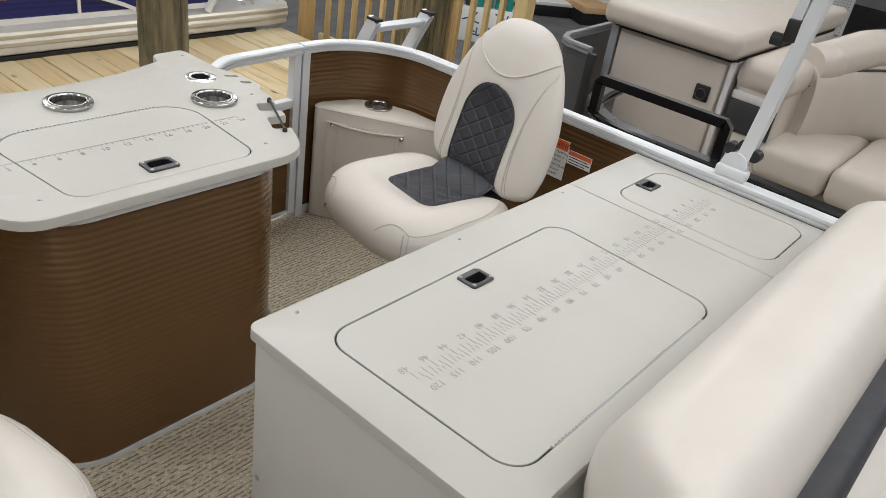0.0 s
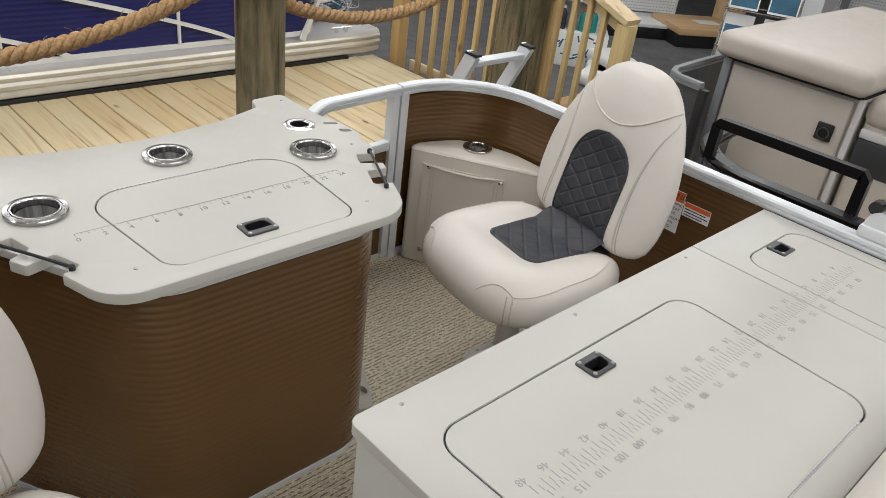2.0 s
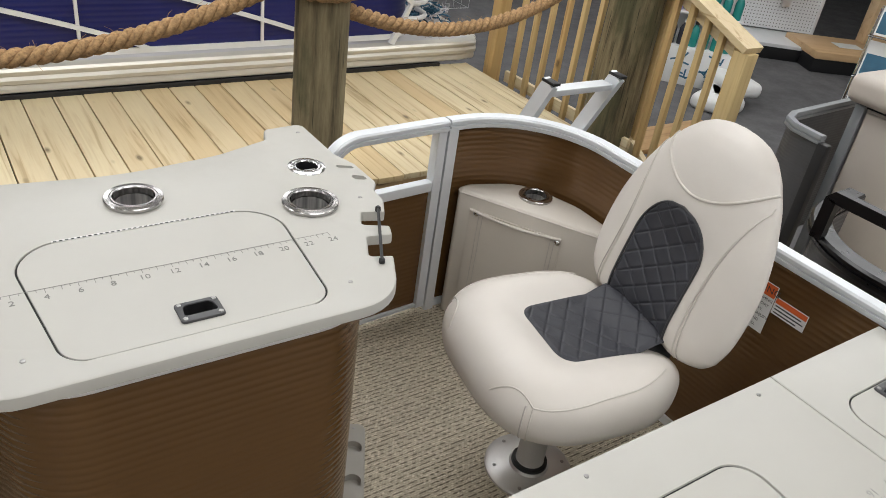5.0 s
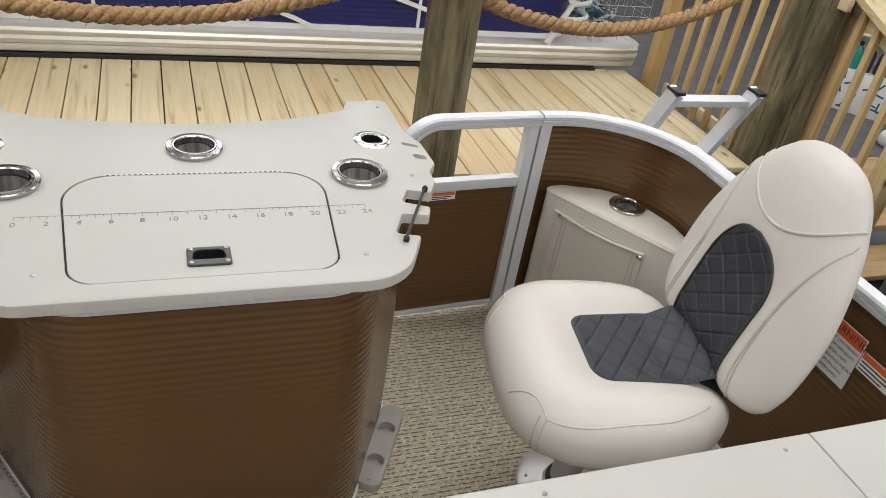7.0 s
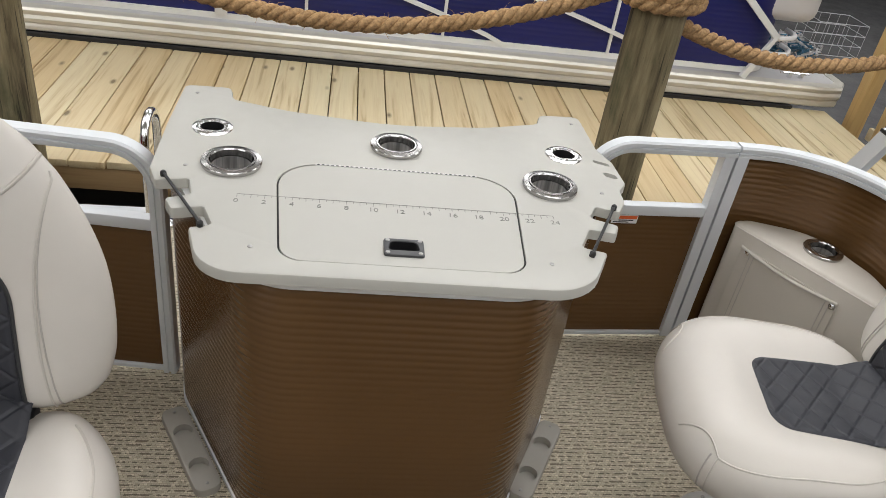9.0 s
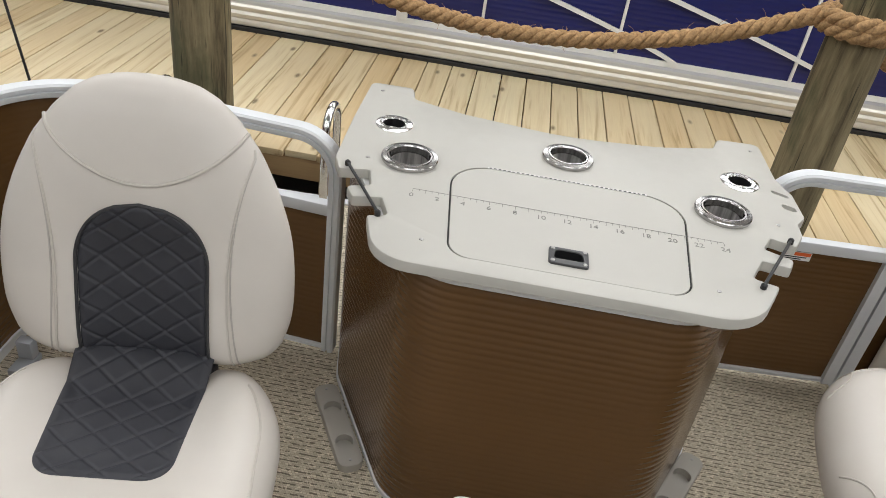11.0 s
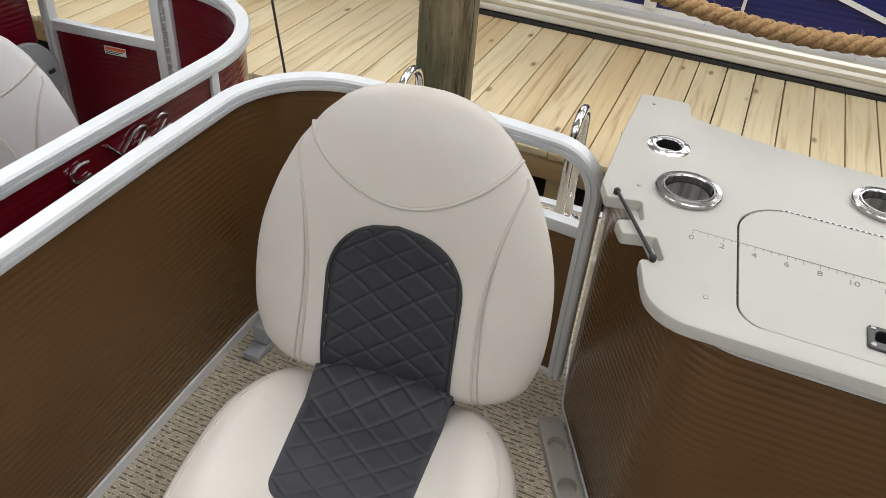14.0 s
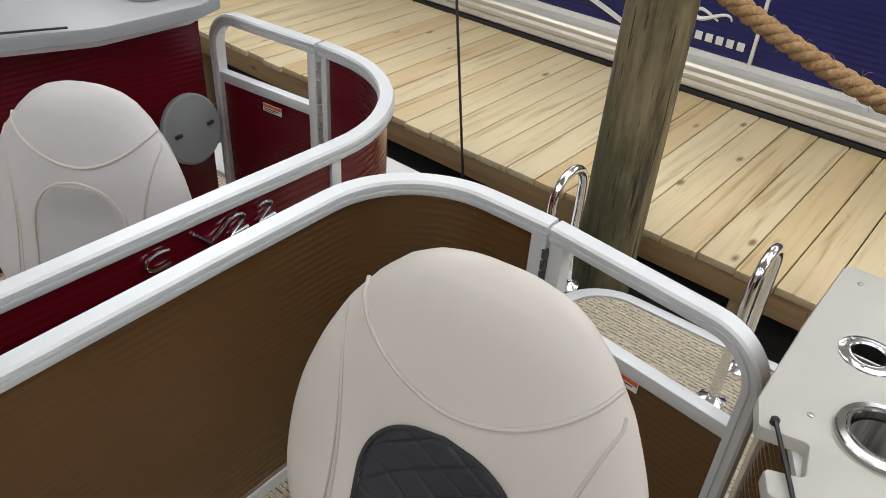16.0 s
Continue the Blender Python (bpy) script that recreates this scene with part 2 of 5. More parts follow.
PEGBOARD.use_nodes = True
nt, nodes, links, bs = nodes_of(PEGBOARD)
vo = nodes.new("ShaderNodeTexVoronoi")
vo.inputs["Scale"].default_value, vo.inputs["Randomness"].default_value = 26.0, 0.0
links.new(coords(nt, (1, 0.0, 1)), vo.inputs["Vector"])
links.new(ramp(nt, vo.outputs["Distance"], [(0.16, (0.12, 0.12, 0.12)), (0.2, (0.72, 0.72, 0.72))]), bs.inputs["Base Color"])
bs.inputs["Roughness"].default_value = 0.5
BEECH = wood("pale_laminate", (0.62, 0.45, 0.27), (0.52, 0.35, 0.19), 0.45, 0, None, 0.4, False)


# ---- mesh helpers ----
def part(name, bm, mat, parent=None, label="", smooth=True, sharp=35):
    """One mesh object from a bmesh, under a thing or a part."""
    bmesh.ops.recalc_face_normals(bm, faces=bm.faces)
    if smooth:
        lim = radians(sharp)
        for f in bm.faces:
            f.smooth = True
        for e in bm.edges:
            if len(e.link_faces) == 2 and e.calc_face_angle(0.0) > lim:
                e.smooth = False
    me = bpy.data.meshes.new(name)
    bm.to_mesh(me)
    bm.free()
    me.materials.append(mat)
    ob = new(name, me)
    ob.parent = parent
    if label:
        ob["label"] = label
    return ob


def thing(name, label, category, at=None, group="", kind=""):
    ob = new(name)
    ob.empty_display_size = 0.1
    if at is not None:
        ob.matrix_basis = at
    return tagged(ob, label, category, group, kind)


def BM():
    return bmesh.new()


def box(bm, x0, x1, y0, y1, z0, z1, bev=0.0, seg=2, m=None):
    r = bmesh.ops.create_cube(bm, size=1.0)
    vs = r["verts"]
    for v in vs:
        v.co = Vector(((x0 + x1) / 2 + v.co.x * (x1 - x0), (y0 + y1) / 2 + v.co.y * (y1 - y0), (z0 + z1) / 2 + v.co.z * (z1 - z0)))
    if m is not None:
        bmesh.ops.transform(bm, matrix=m, verts=vs)
    if bev:
        es = list({e for v in vs for e in v.link_edges})
        bmesh.ops.bevel(bm, geom=es, offset=bev, segments=seg, profile=0.5, affect="EDGES")
    return bm


def lathe(bm, prof, at=(0, 0, 0), n=32, m=None, caps=True):
    """Turns (radius, z) pairs about the z axis."""
    rings = []
    for r, z in prof:
        ring = []
        for i in range(n):
            a = 2 * math.pi * i / n
            p = Vector((at[0] + r * math.cos(a), at[1] + r * math.sin(a), at[2] + z))
            ring.append(bm.verts.new(m @ p if m is not None else p))
        rings.append(ring)
    for a, b in zip(rings, rings[1:]):
        for i in range(n):
            bm.faces.new((a[i], a[(i + 1) % n], b[(i + 1) % n], b[i]))
    if caps and prof[0][0] > 1e-6:
        bm.faces.new(rings[0][::-1])
    if caps and prof[-1][0] > 1e-6:
        bm.faces.new(rings[-1])
    return bm


def tube(bm, pts, r, n=8, closed=False, up=None):
    """A round tube along points; r may be a function of the index."""
    pts = [Vector(p) for p in pts]
    k = len(pts)
    rings, side = [], None
    for i, p in enumerate(pts):
        a = pts[(i - 1) % k] if (closed or i) else pts[i]
        b = pts[(i + 1) % k] if (closed or i < k - 1) else pts[i]
        t = (b - a).normalized()
        if side is None:
            side = t.cross(Vector((0, 0, 1)) if abs(t.z) < 0.9 else Vector((1, 0, 0))).normalized()
        side = (side - t * side.dot(t)).normalized()
        o = t.cross(side)
        rr = r(i) if callable(r) else r
        rings.append([bm.verts.new(p + rr * (math.cos(2 * math.pi * j / n) * side + math.sin(2 * math.pi * j / n) * o)) for j in range(n)])
    for i in range(k if closed else k - 1):
        a, b = rings[i], rings[(i + 1) % k]
        for j in range(n):
            bm.faces.new((a[j], a[(j + 1) % n], b[(j + 1) % n], b[j]))
    if not closed:
        bm.faces.new(rings[0][::-1])
        bm.faces.new(rings[-1])
    return bm


def sweep(bm, pts, prof, up=(0, 0, 1), closed=False):
    """Sweeps a closed profile of (side, up) offsets along points, keeping it upright (or in the plane whose normal is up)."""
    pts, up = [Vector(p) for p in pts], Vector(up)
    k, rings = len(pts), []
    for i, p in enumerate(pts):
        a = pts[(i - 1) % k] if (closed or i) else pts[i]
        b = pts[(i + 1) % k] if (closed or i < k - 1) else pts[i]
        t = (b - a).normalized()
        s = t.cross(up).normalized()
        u = s.cross(t)
        rings.append([bm.verts.new(p + s * x + u * z) for x, z in prof])
    m = len(prof)
    for i in range(k if closed else k - 1):
        a, b = rings[i], rings[(i + 1) % k]
        for j in range(m):
            bm.faces.new((a[j], a[(j + 1) % m], b[(j + 1) % m], b[j]))
    if not closed:
        bm.faces.new(rings[0][::-1])
        bm.faces.new(rings[-1])
    return bm


def fillet(corners, n=8, closed=True):
    """A polyline from (x, y, radius) corners with rounded corners."""
    out, k = [], len(corners)
    for i, (x, y, r) in enumerate(corners):
        p = Vector((x, y))
        if r <= 0 or (not closed and i in (0, k - 1)):
            out.append(p)
            continue
        a, b = Vector(corners[i - 1][:2]) - p, Vector(corners[(i + 1) % k][:2]) - p
        la, lb = a.length, b.length
        a, b = a / la, b / lb
        half = a.angle(b) / 2
        d = min(r / math.tan(half), la * 0.49, lb * 0.49)
        rr = d * math.tan(half)
        c = p + (a + b).normalized() * (rr / math.sin(half))
        s, e = p + a * d - c, p + b * d - c
        ang = s.angle(e)
        cross = s.x * e.y - s.y * e.x
        for j in range(n + 1):
            th = ang * j / n * (1 if cross > 0 else -1)
            out.append(c + Vector((s.x * math.cos(th) - s.y * math.sin(th), s.x * math.sin(th) + s.y * math.cos(th))))
    return out


def circle(cx, cy, r, n=32):
    return [Vector((cx + r * math.cos(2 * math.pi * i / n), cy + r * math.sin(2 * math.pi * i / n))) for i in range(n)]


def inset(loop, d):
    """Moves a closed loop inwards by d."""
    k = len(loop)
    area = sum(loop[i].x * loop[(i + 1) % k].y - loop[(i + 1) % k].x * loop[i].y for i in range(k))
    sg, out = (1 if area > 0 else -1), []
    for i in range(k):
        t = (loop[(i + 1) % k] - loop[i - 1])
        t = t.normalized() if t.length else Vector((1, 0))
        out.append(loop[i] + Vector((-t.y, t.x)) * d * sg)
    return out


def inside(p, loop):
    hit, k = False, len(loop)
    for i in range(k):
        a, b = loop[i], loop[(i + 1) % k]
        if (a[1] > p[1]) != (b[1] > p[1]) and p[0] < (b[0] - a[0]) * (p[1] - a[1]) / (b[1] - a[1]) + a[0]:
            hit = not hit
    return hit


def cap(bm, loops):
    """Closes the area between the first ring of verts and the others, which are holes."""
    flat, edges, vs = [], [], []
    for ring in loops:
        k0 = len(flat)
        flat += [Vector((v.co.x, v.co.y)) for v in ring]
        vs += ring
        edges += [(k0 + i, k0 + (i + 1) % len(ring)) for i in range(len(ring))]
    out = delaunay_2d_cdt(flat, edges, [], 0, 1e-6)
    pts, tris, origin = out[0], out[2], out[3]
    polys = [[v.co for v in ring] for ring in loops]
    z = loops[0][0].co.z
    made = [vs[o[0]] if o else bm.verts.new((q.x, q.y, z)) for q, o in zip(pts, origin)]
    for t in tris:
        c = (pts[t[0]] + pts[t[1]] + pts[t[2]]) / 3
        if inside(c, polys[0]) and not any(inside(c, h) for h in polys[1:]) and len({made[q] for q in t}) == 3:
            if bm.faces.get([made[q] for q in t]) is None:
                bm.faces.new([made[q] for q in t])


def plate(bm, outer, holes, z0, z1, bev=0.004):
    """A flat board with a rounded rim and holes right through it."""
    mids = ((0.0, z0), (0.0, z1 - bev), (bev * 0.3, z1 - bev * 0.3), (bev, z1))
    tops, bots = [], []
    for li, loop in enumerate([outer] + list(holes)):
        rings = [[bm.verts.new((p.x, p.y, z)) for p in (inset(loop, d if li == 0 else -min(d, 0.001)) if d else loop)] for d, z in mids]
        for a, b in zip(rings, rings[1:]):
            for i in range(len(a)):
                bm.faces.new((a[i], a[(i + 1) % len(a)], b[(i + 1) % len(a)], b[i]))
        bots.append(rings[0])
        tops.append(rings[-1])
    cap(bm, tops)
    cap(bm, bots)
    return bm


def resample(path, step, closed=False):
    pts = [Vector((p[0], p[1])) for p in path]
    if closed:
        pts.append(pts[0])
    out = [pts[0]]
    for a, b in zip(pts, pts[1:]):
        n = max(1, int((b - a).length / step))
        out += [a + (b - a) * (i / n) for i in range(1, n + 1)]
    return out


def ribbed(bm, path, z0, z1, pitch=0.0165, amp=0.0011, thick=0.004, sub=6):
    """Corrugated sheet that stands on a plan polyline, ribs lying level."""
    pts = [Vector((p[0], p[1])) for p in path]
    k, rows = len(pts), max(2, int((z1 - z0) / pitch * sub))
    nor = []
    for i in range(k):
        t = (pts[min(i + 1, k - 1)] - pts[max(i - 1, 0)]).normalized()
        nor.append(Vector((t.y, -t.x)))
    for side in (1, -1):
        grid = []
        for r in range(rows + 1):
            z = z0 + (z1 - z0) * r / rows
            o = amp * math.copysign(abs(math.sin(math.pi * (z - z0) / pitch)) ** 0.8, 1) + thick / 2 * side
            grid.append([bm.verts.new((p.x + n.x * o, p.y + n.y * o, z)) for p, n in zip(pts, nor)])
        for a, b in zip(grid, grid[1:]):
            for i in range(k - 1):
                bm.faces.new((a[i], a[i + 1], b[i + 1], b[i]))
    return bm


def text_mesh(name, body, size, mat, m, parent, depth=0.0003):
    cu = bpy.data.curves.new(name, "FONT")
    cu.body, cu.size, cu.align_x, cu.align_y, cu.extrude = body, size, "CENTER", "CENTER", depth
    cu.resolution_u = 3
    tmp = new(name, cu)
    me = bpy.data.meshes.new_from_object(tmp.evaluated_get(bpy.context.evaluated_depsgraph_get()))
    bpy.data.objects.remove(tmp)
    bpy.data.curves.remove(cu)
    me.name = name
    me.materials.clear()
    me.materials.append(mat)
    ob = new(name, me)
    ob.parent = parent
    ob.matrix_basis = m
    return ob


def smooth_step(a, b, x):
    t = max(0.0, min(1.0, (x - a) / (b - a)))
    return t * t * (3 - 2 * t)


def curve_at(table, s):
    """Smooth interpolation in a small table of (s, value)."""
    for (s0, a), (s1, b) in zip(table, table[1:]):
        if s <= s1:
            i = table.index((s0, a))
            pa = table[i - 1][1] if i else a
            pb = table[i + 2][1] if i + 2 < len(table) else b
            t = (s - s0) / (s1 - s0)
            m0, m1 = (b - pa) / 2, (pb - a) / 2
            return (2 * t ** 3 - 3 * t * t + 1) * a + (t ** 3 - 2 * t * t + t) * m0 + (-2 * t ** 3 + 3 * t * t) * b + (t ** 3 - t * t) * m1
    return table[-1][1]


RAIL = [(-0.017, -0.020), (0.017, -0.020), (0.019, -0.016), (0.019, -0.0075), (0.0130, -0.007), (0.0130, -0.0015), (0.019, -0.001), (0.019, 0.007), (0.015, 0.0125),
        (-0.015, 0.0125), (-0.019, 0.007), (-0.019, -0.001), (-0.0130, -0.0015), (-0.0130, -0.007), (-0.019, -0.0075), (-0.019, -0.016)]
POST = [(-0.013, -0.013), (0.013, -0.013), (0.013, 0.013), (-0.013, 0.013)]


def arc(cx, cy, r, a0, a1, n=14):
    return [(cx + r * math.cos(radians(a0 + (a1 - a0) * i / n)), cy + r * math.sin(radians(a0 + (a1 - a0) * i / n))) for i in range(n + 1)]


def fence(th, path, zr=0.655, z0=0.03, paint=None, feet=True):
    """Rail, ribbed panel and floor channel along a plan polyline, as parts of th."""
    pts = resample(path, 0.05)
    part("top_rail", sweep(BM(), [(p.x, p.y, zr) for p in pts], RAIL), ALU, th, "white-silver aluminium top rail")
    part("panel", ribbed(BM(), pts, z0 - 0.004, zr - 0.018), paint, th)
    part("floor_channel", sweep(BM(), [(p.x, p.y, z0 - 0.006) for p in pts], [(-0.008, -0.024), (0.008, -0.024), (0.008, 0.004), (-0.008, 0.004)]), ALU, th, "aluminium floor channel")


SCREWS = {}


def screws(th, places, r=0.0045, z=None, turn=None):
    """Pan-head screws, each an object, sharing one mesh per size."""
    for q in places:
        q = (*q, z) if z is not None else q
        if r not in SCREWS:
            ob = part("screw", lathe(BM(), [(r, 0.0), (r * 0.95, 0.0012), (r * 0.5, 0.002), (0.0, 0.0022)], (0, 0, 0), 10), SCREW, th)
            SCREWS[r] = ob.data
        else:
            ob = new("screw", SCREWS[r])
            ob.parent = th
        ob.matrix_basis = Matrix.Translation(q) if turn is None else Matrix.Translation(q) @ turn


# ---- the shop ----
bm = BM()
box(bm, -9, 16, -8, 14, FLOOR - 0.1, FLOOR)
tagged(part("floor", bm, SHOP_CARPET, smooth=False), "dark grey shop carpet", "floor", kind="structure")
tagged(part("ceiling", box(BM(), -9, 16, -8, 14, CEIL, CEIL + 0.1), CEILING, smooth=False), "white tiled shop ceiling", "ceiling", kind="structure")
for nm, b in (("wall_north", (-9, 16, 14, 14.15)), ("wall_south", (-9, 16, -8.15, -8)), ("wall_east", (16, 16.15, -8.15, 14.15)), ("wall_west", (-9.15, -9, -8.15, 14.15))):
    tagged(part(nm, box(BM(), *b, FLOOR, CEIL), SHOP_WALL, smooth=False), "plain pale grey shop wall", "wall", kind="structure")


def ceiling_light(x, y):
    th = thing("ceiling_light", "long white fluorescent fitting on the shop ceiling", "ceiling light", pose(x, y, CEIL), "fluorescent ceiling lights")
    part("housing", box(BM(), -0.62, 0.62, -0.17, 0.17, -0.055, 0.0, 0.008), WHITE_ALU, th)
    part("diffuser", box(BM(), -0.6, 0.6, -0.15, 0.15, -0.07, -0.056, 0.004), LAMP, th)
    return th


first = ceiling_light(-4.2, -3.6)
for i in range(6):
    for j in range(5):
        if i or j:
            copy_thing(first, pose(-4.2 + 2.4 * i, -3.6 + 2.4 * j, CEIL))
for i in range(3):
    for j in range(3):
        la = bpy.data.lights.new("tube_light", "AREA")
        la.shape, la.size, la.size_y, la.energy, la.color = "RECTANGLE", 3.2, 1.6, 57, (0.965, 0.975, 0.985)
        ob = new("tube_light", la)
        ob.matrix_basis = pose(-3.6 + 4.4 * i, -2.6 + 4.0 * j, CEIL - 0.09)

# ---- our boat: deck ----
DECK_LOOP = fillet([(-1.31, -3.2, 0), (1.31, -3.2, 0), (1.31, 0.50, 0.30), (0.62, 1.0, 0.1), (-0.55, 1.02, 0.05), (-1.12, 1.0, 0.14), (-1.33, 0.42, 0.2)], 8)
tagged(part("floor", plate(BM(), DECK_LOOP, [], -0.035, 0.0, 0.003), DECK, None), "beige and brown woven vinyl boat deck", "deck", kind="structure")
th = thing("deck_edge", "white aluminium trim round the boat deck edge", "trim", kind="structure")
part("trim", sweep(BM(), [(p.x, p.y, -0.02) for p in inset(DECK_LOOP, -0.02)], [(-0.022, -0.10), (0.024, -0.10), (0.024, 0.018), (0.012, 0.026), (-0.020, 0.026)], closed=True), ALU, th)

# fences of our boat
RX = 1.287
R_PATH = [(0.930, 0.498)] + arc(0.992, 0.203, 0.295, 90, 0) + [(RX, -3.1)]
th = thing("boat_fence", "brown ribbed boat fence with silver rail, rounded corner", "fence", group="boat fences")
fence(th, R_PATH[::-1], paint=BROWN)
part("hinge_post", sweep(BM(), [(0.942, 0.498, 0.0), (0.942, 0.498, 0.64)], [(-0.016, -0.02), (0.016, -0.02), (0.016, 0.02), (-0.016, 0.02)], up=(0, 1, 0)), ALU, th)
L_PATH = [(-0.940, 0.285)] + arc(-1.078, 0.063, 0.219, 90, 180) + [(-1.291, -0.20), (-1.275, -0.60), (-1.23, -3.1)]
th = thing("boat_fence", "brown ribbed boat fence with silver rail, rounded corner", "fence", group="boat fences")
fence(th, L_PATH, paint=BROWN)
part("hinge_post", sweep(BM(), [(-0.955, 0.285, 0.0), (-0.955, 0.285, 0.64)], [(-0.016, -0.02), (0.016, -0.02), (0.016, 0.02), (-0.016, 0.02)], up=(0, 1, 0)), ALU, th)


def gate(label, x0, y0, x1, y1):
    """A boarding gate from its hinge (x0, y0) to its rounded free end (x1, y1)."""
    a = math.atan2(y1 - y0, x1 - x0)
    w = math.hypot(x1 - x0, y1 - y0)
    th = thing("boat_gate", label, "gate", pose(x0, y0, 0, 0, 0, math.degrees(a)), "boarding gates")
    z1, r = 0.655, 0.10
    run = [(0.002, z1)] + [(w - r + r * math.sin(radians(q)), z1 - r + r * math.cos(radians(q))) for q in range(0, 91, 9)] + [(w, 0.018)]
    part("gate_frame", sweep(BM(), [(x, 0, z) for x, z in run], [(u, v) for v, u in RAIL], up=(0, 1, 0)), ALU, th)
    part("hinge_stile", sweep(BM(), [(0.02, 0, 0.018), (0.02, 0, z1 - 0.01)], [(-0.015, -0.016), (0.015, -0.016), (0.015, 0.016), (-0.015, 0.016)], up=(0, 1, 0)), ALU, th)
    part("middle_rail", box(BM(), 0.034, w - 0.015, -0.015, 0.015, 0.445, 0.477, 0.004), ALU, th)
    part("bottom_rail", box(BM(), 0.034, w - 0.015, -0.011, 0.011, 0.018, 0.031, 0.003), ALU, th)
    part("panel", ribbed(BM(), [(0.03, 0), (w / 2, 0), (w - 0.012, 0)], 0.03, 0.446), BROWN, th)
    hb = BM()
    for i in range(22):
        lathe(hb, [(0.0075, 0), (0.0075, 0.020)], (-0.001, -0.017, 0.07 + i * 0.025), 8)
    part("hinge", hb, DARK_GREY, th, "long dark piano hinge")
    return th


gate("brown and silver boat gate, closed, free end by console", 0.925, 0.498, 0.530, 0.470)
gate("brown and silver boat gate, closed, hinged at fence", -0.935, 0.285, -0.508, 0.247)


# ---- fishing console ----
def cup_holder(x, y, z, r, parent, deep=0.085):
    th = part("cup_holder", lathe(BM(), [(r - 0.010, 0.0), (r + 0.001, 0.0), (r + 0.002, 0.003), (r + 0.002, 0.0075), (r + 0.0005, 0.0095), (r - 0.0085, 0.0105), (r - 0.0095, 0.0085), (r - 0.0105, 0.0085), (r - 0.0115, 0.0115), (r - 0.0145, 0.0115), (r - 0.016, 0.009),
                                         (r - 0.0165, 0.0), (r - 0.017, -deep), (r - 0.03, -deep - 0.006), (0.014, -deep - 0.006), (0.013, -deep - 0.012)], (x, y, z), 44, None, False), SATIN, parent, "polished stainless steel cup holder", sharp=25)
    part("liner", lathe(BM(), [(r - 0.0185, -0.004), (r - 0.0195, -deep + 0.004), (r - 0.028, -deep - 0.001), (0.016, -deep - 0.001)], (x, y, z), 40, None, False), LINER, th)
    # Black disc over the whole cup bottom stands in for the shade there.
    part("cup_bottom_shade", lathe(BM(), [(r - 0.027, -deep + 0.0005), (0.0, -deep + 0.001)], (x, y, z), 16, None, False), BLACK, th)
    return th


def rod_holder(x, y, z, parent):
    r = 0.043
    th = part("rod_holder", lathe(BM(), [(0.024, -0.03), (0.024, 0.001), (0.026, 0.0036), (0.029, 0.0042), (r - 0.005, 0.0036), (r - 0.001, 0.0018), (r, 0.0)], (x, y, z), 36, None, False), CHROME, parent, "chrome flush rod holder")
    part("tube", lathe(BM(), [(0.0235, 0.002), (0.0225, -0.06), (0.0, -0.06)], (x, y, z), 24, None, False), BLACK, th)
    b = BM()
    box(b, x - 0.022, x + 0.022, y - 0.002, y + 0.002, z - 0.014, z - 0.008)
    part("gimbal_pin", b, STEEL, th)
    screws(th, [(x + 0.034 * math.cos(radians(a)), y + 0.034 * math.sin(radians(a)), z + 0.0045) for a in (30, 150, 270)], 0.0035)


def latch_well(x, y, w, d):
    return fillet([(x - w * 0.44, y - d * 0.42, 0.004), (x + w * 0.44, y - d * 0.42, 0.004), (x + w * 0.44, y + d * 0.42, 0.004), (x - w * 0.44, y + d * 0.42, 0.004)], 3)


def pull_latch(x, y, z, w, d, parent, turn=0.0):
    m = pose(x, y, z, 0, 0, turn)
    loop = fillet([(-w / 2, -d / 2, 0.006), (w / 2, -d / 2, 0.006), (w / 2, d / 2, 0.006), (-w / 2, d / 2, 0.006)], 4)
    hole = fillet([(-w * 0.38, -d * 0.20, 0.004), (w * 0.38, -d * 0.20, 0.004), (w * 0.33, d * 0.33, 0.012), (-w * 0.33, d * 0.33, 0.012)], 5)
    bm = plate(BM(), loop, [hole], 0.0, 0.005, 0.002)
    bmesh.ops.transform(bm, matrix=m, verts=bm.verts)
    th = part("pull_latch", bm, DARK_GREY, parent, "dark grey plastic flush pull latch")
    bm = BM()
    n = len(hole)
    top = [bm.verts.new(m @ Vector((p.x, p.y, 0.003))) for p in hole]
    bot = [bm.verts.new(m @ Vector((p.x * 0.9, p.y * 0.9, -0.02))) for p in hole]
    for i in range(n):
        bm.faces.new((top[i], top[(i + 1) % n], bot[(i + 1) % n], bot[i]))
    bm.faces.new(bot)
    part("pocket", bm, BLACK, th)
    screws(th, [tuple(m @ Vector((sx * (w / 2 - 0.007), sy * (d / 2 - 0.007), 0.005))) for sx in (-1, 1) for sy in (-1, 1)], 0.0042)
    return th


ZT = 0.698
console = thing("fishing_console", "brown ribbed fishing console with pale board top with shade put into its grey", "console")
FOOT = fillet([(-0.500, 0.38, 0.0), (-0.462, 0.16, 0.15), (-0.262, -0.212, 0.13), (0.272, -0.212, 0.13), (0.440, 0.12, 0.15), (0.475, 0.38, 0.0)], 14, closed=False)
FOOT_OUT = fillet([(-0.455, 0.36, 0.0), (-0.440, 0.12, 0.15), (-0.262, -0.222, 0.13), (0.266, -0.222, 0.13), (0.420, 0.12, 0.15), (0.445, 0.36, 0.0)], 14, closed=False)
part("body", ribbed(BM(), resample(FOOT, 0.04), 0.012, 0.664, 0.0165, 0.0011), BROWN, console, "brown glossy ribbed aluminium shell")
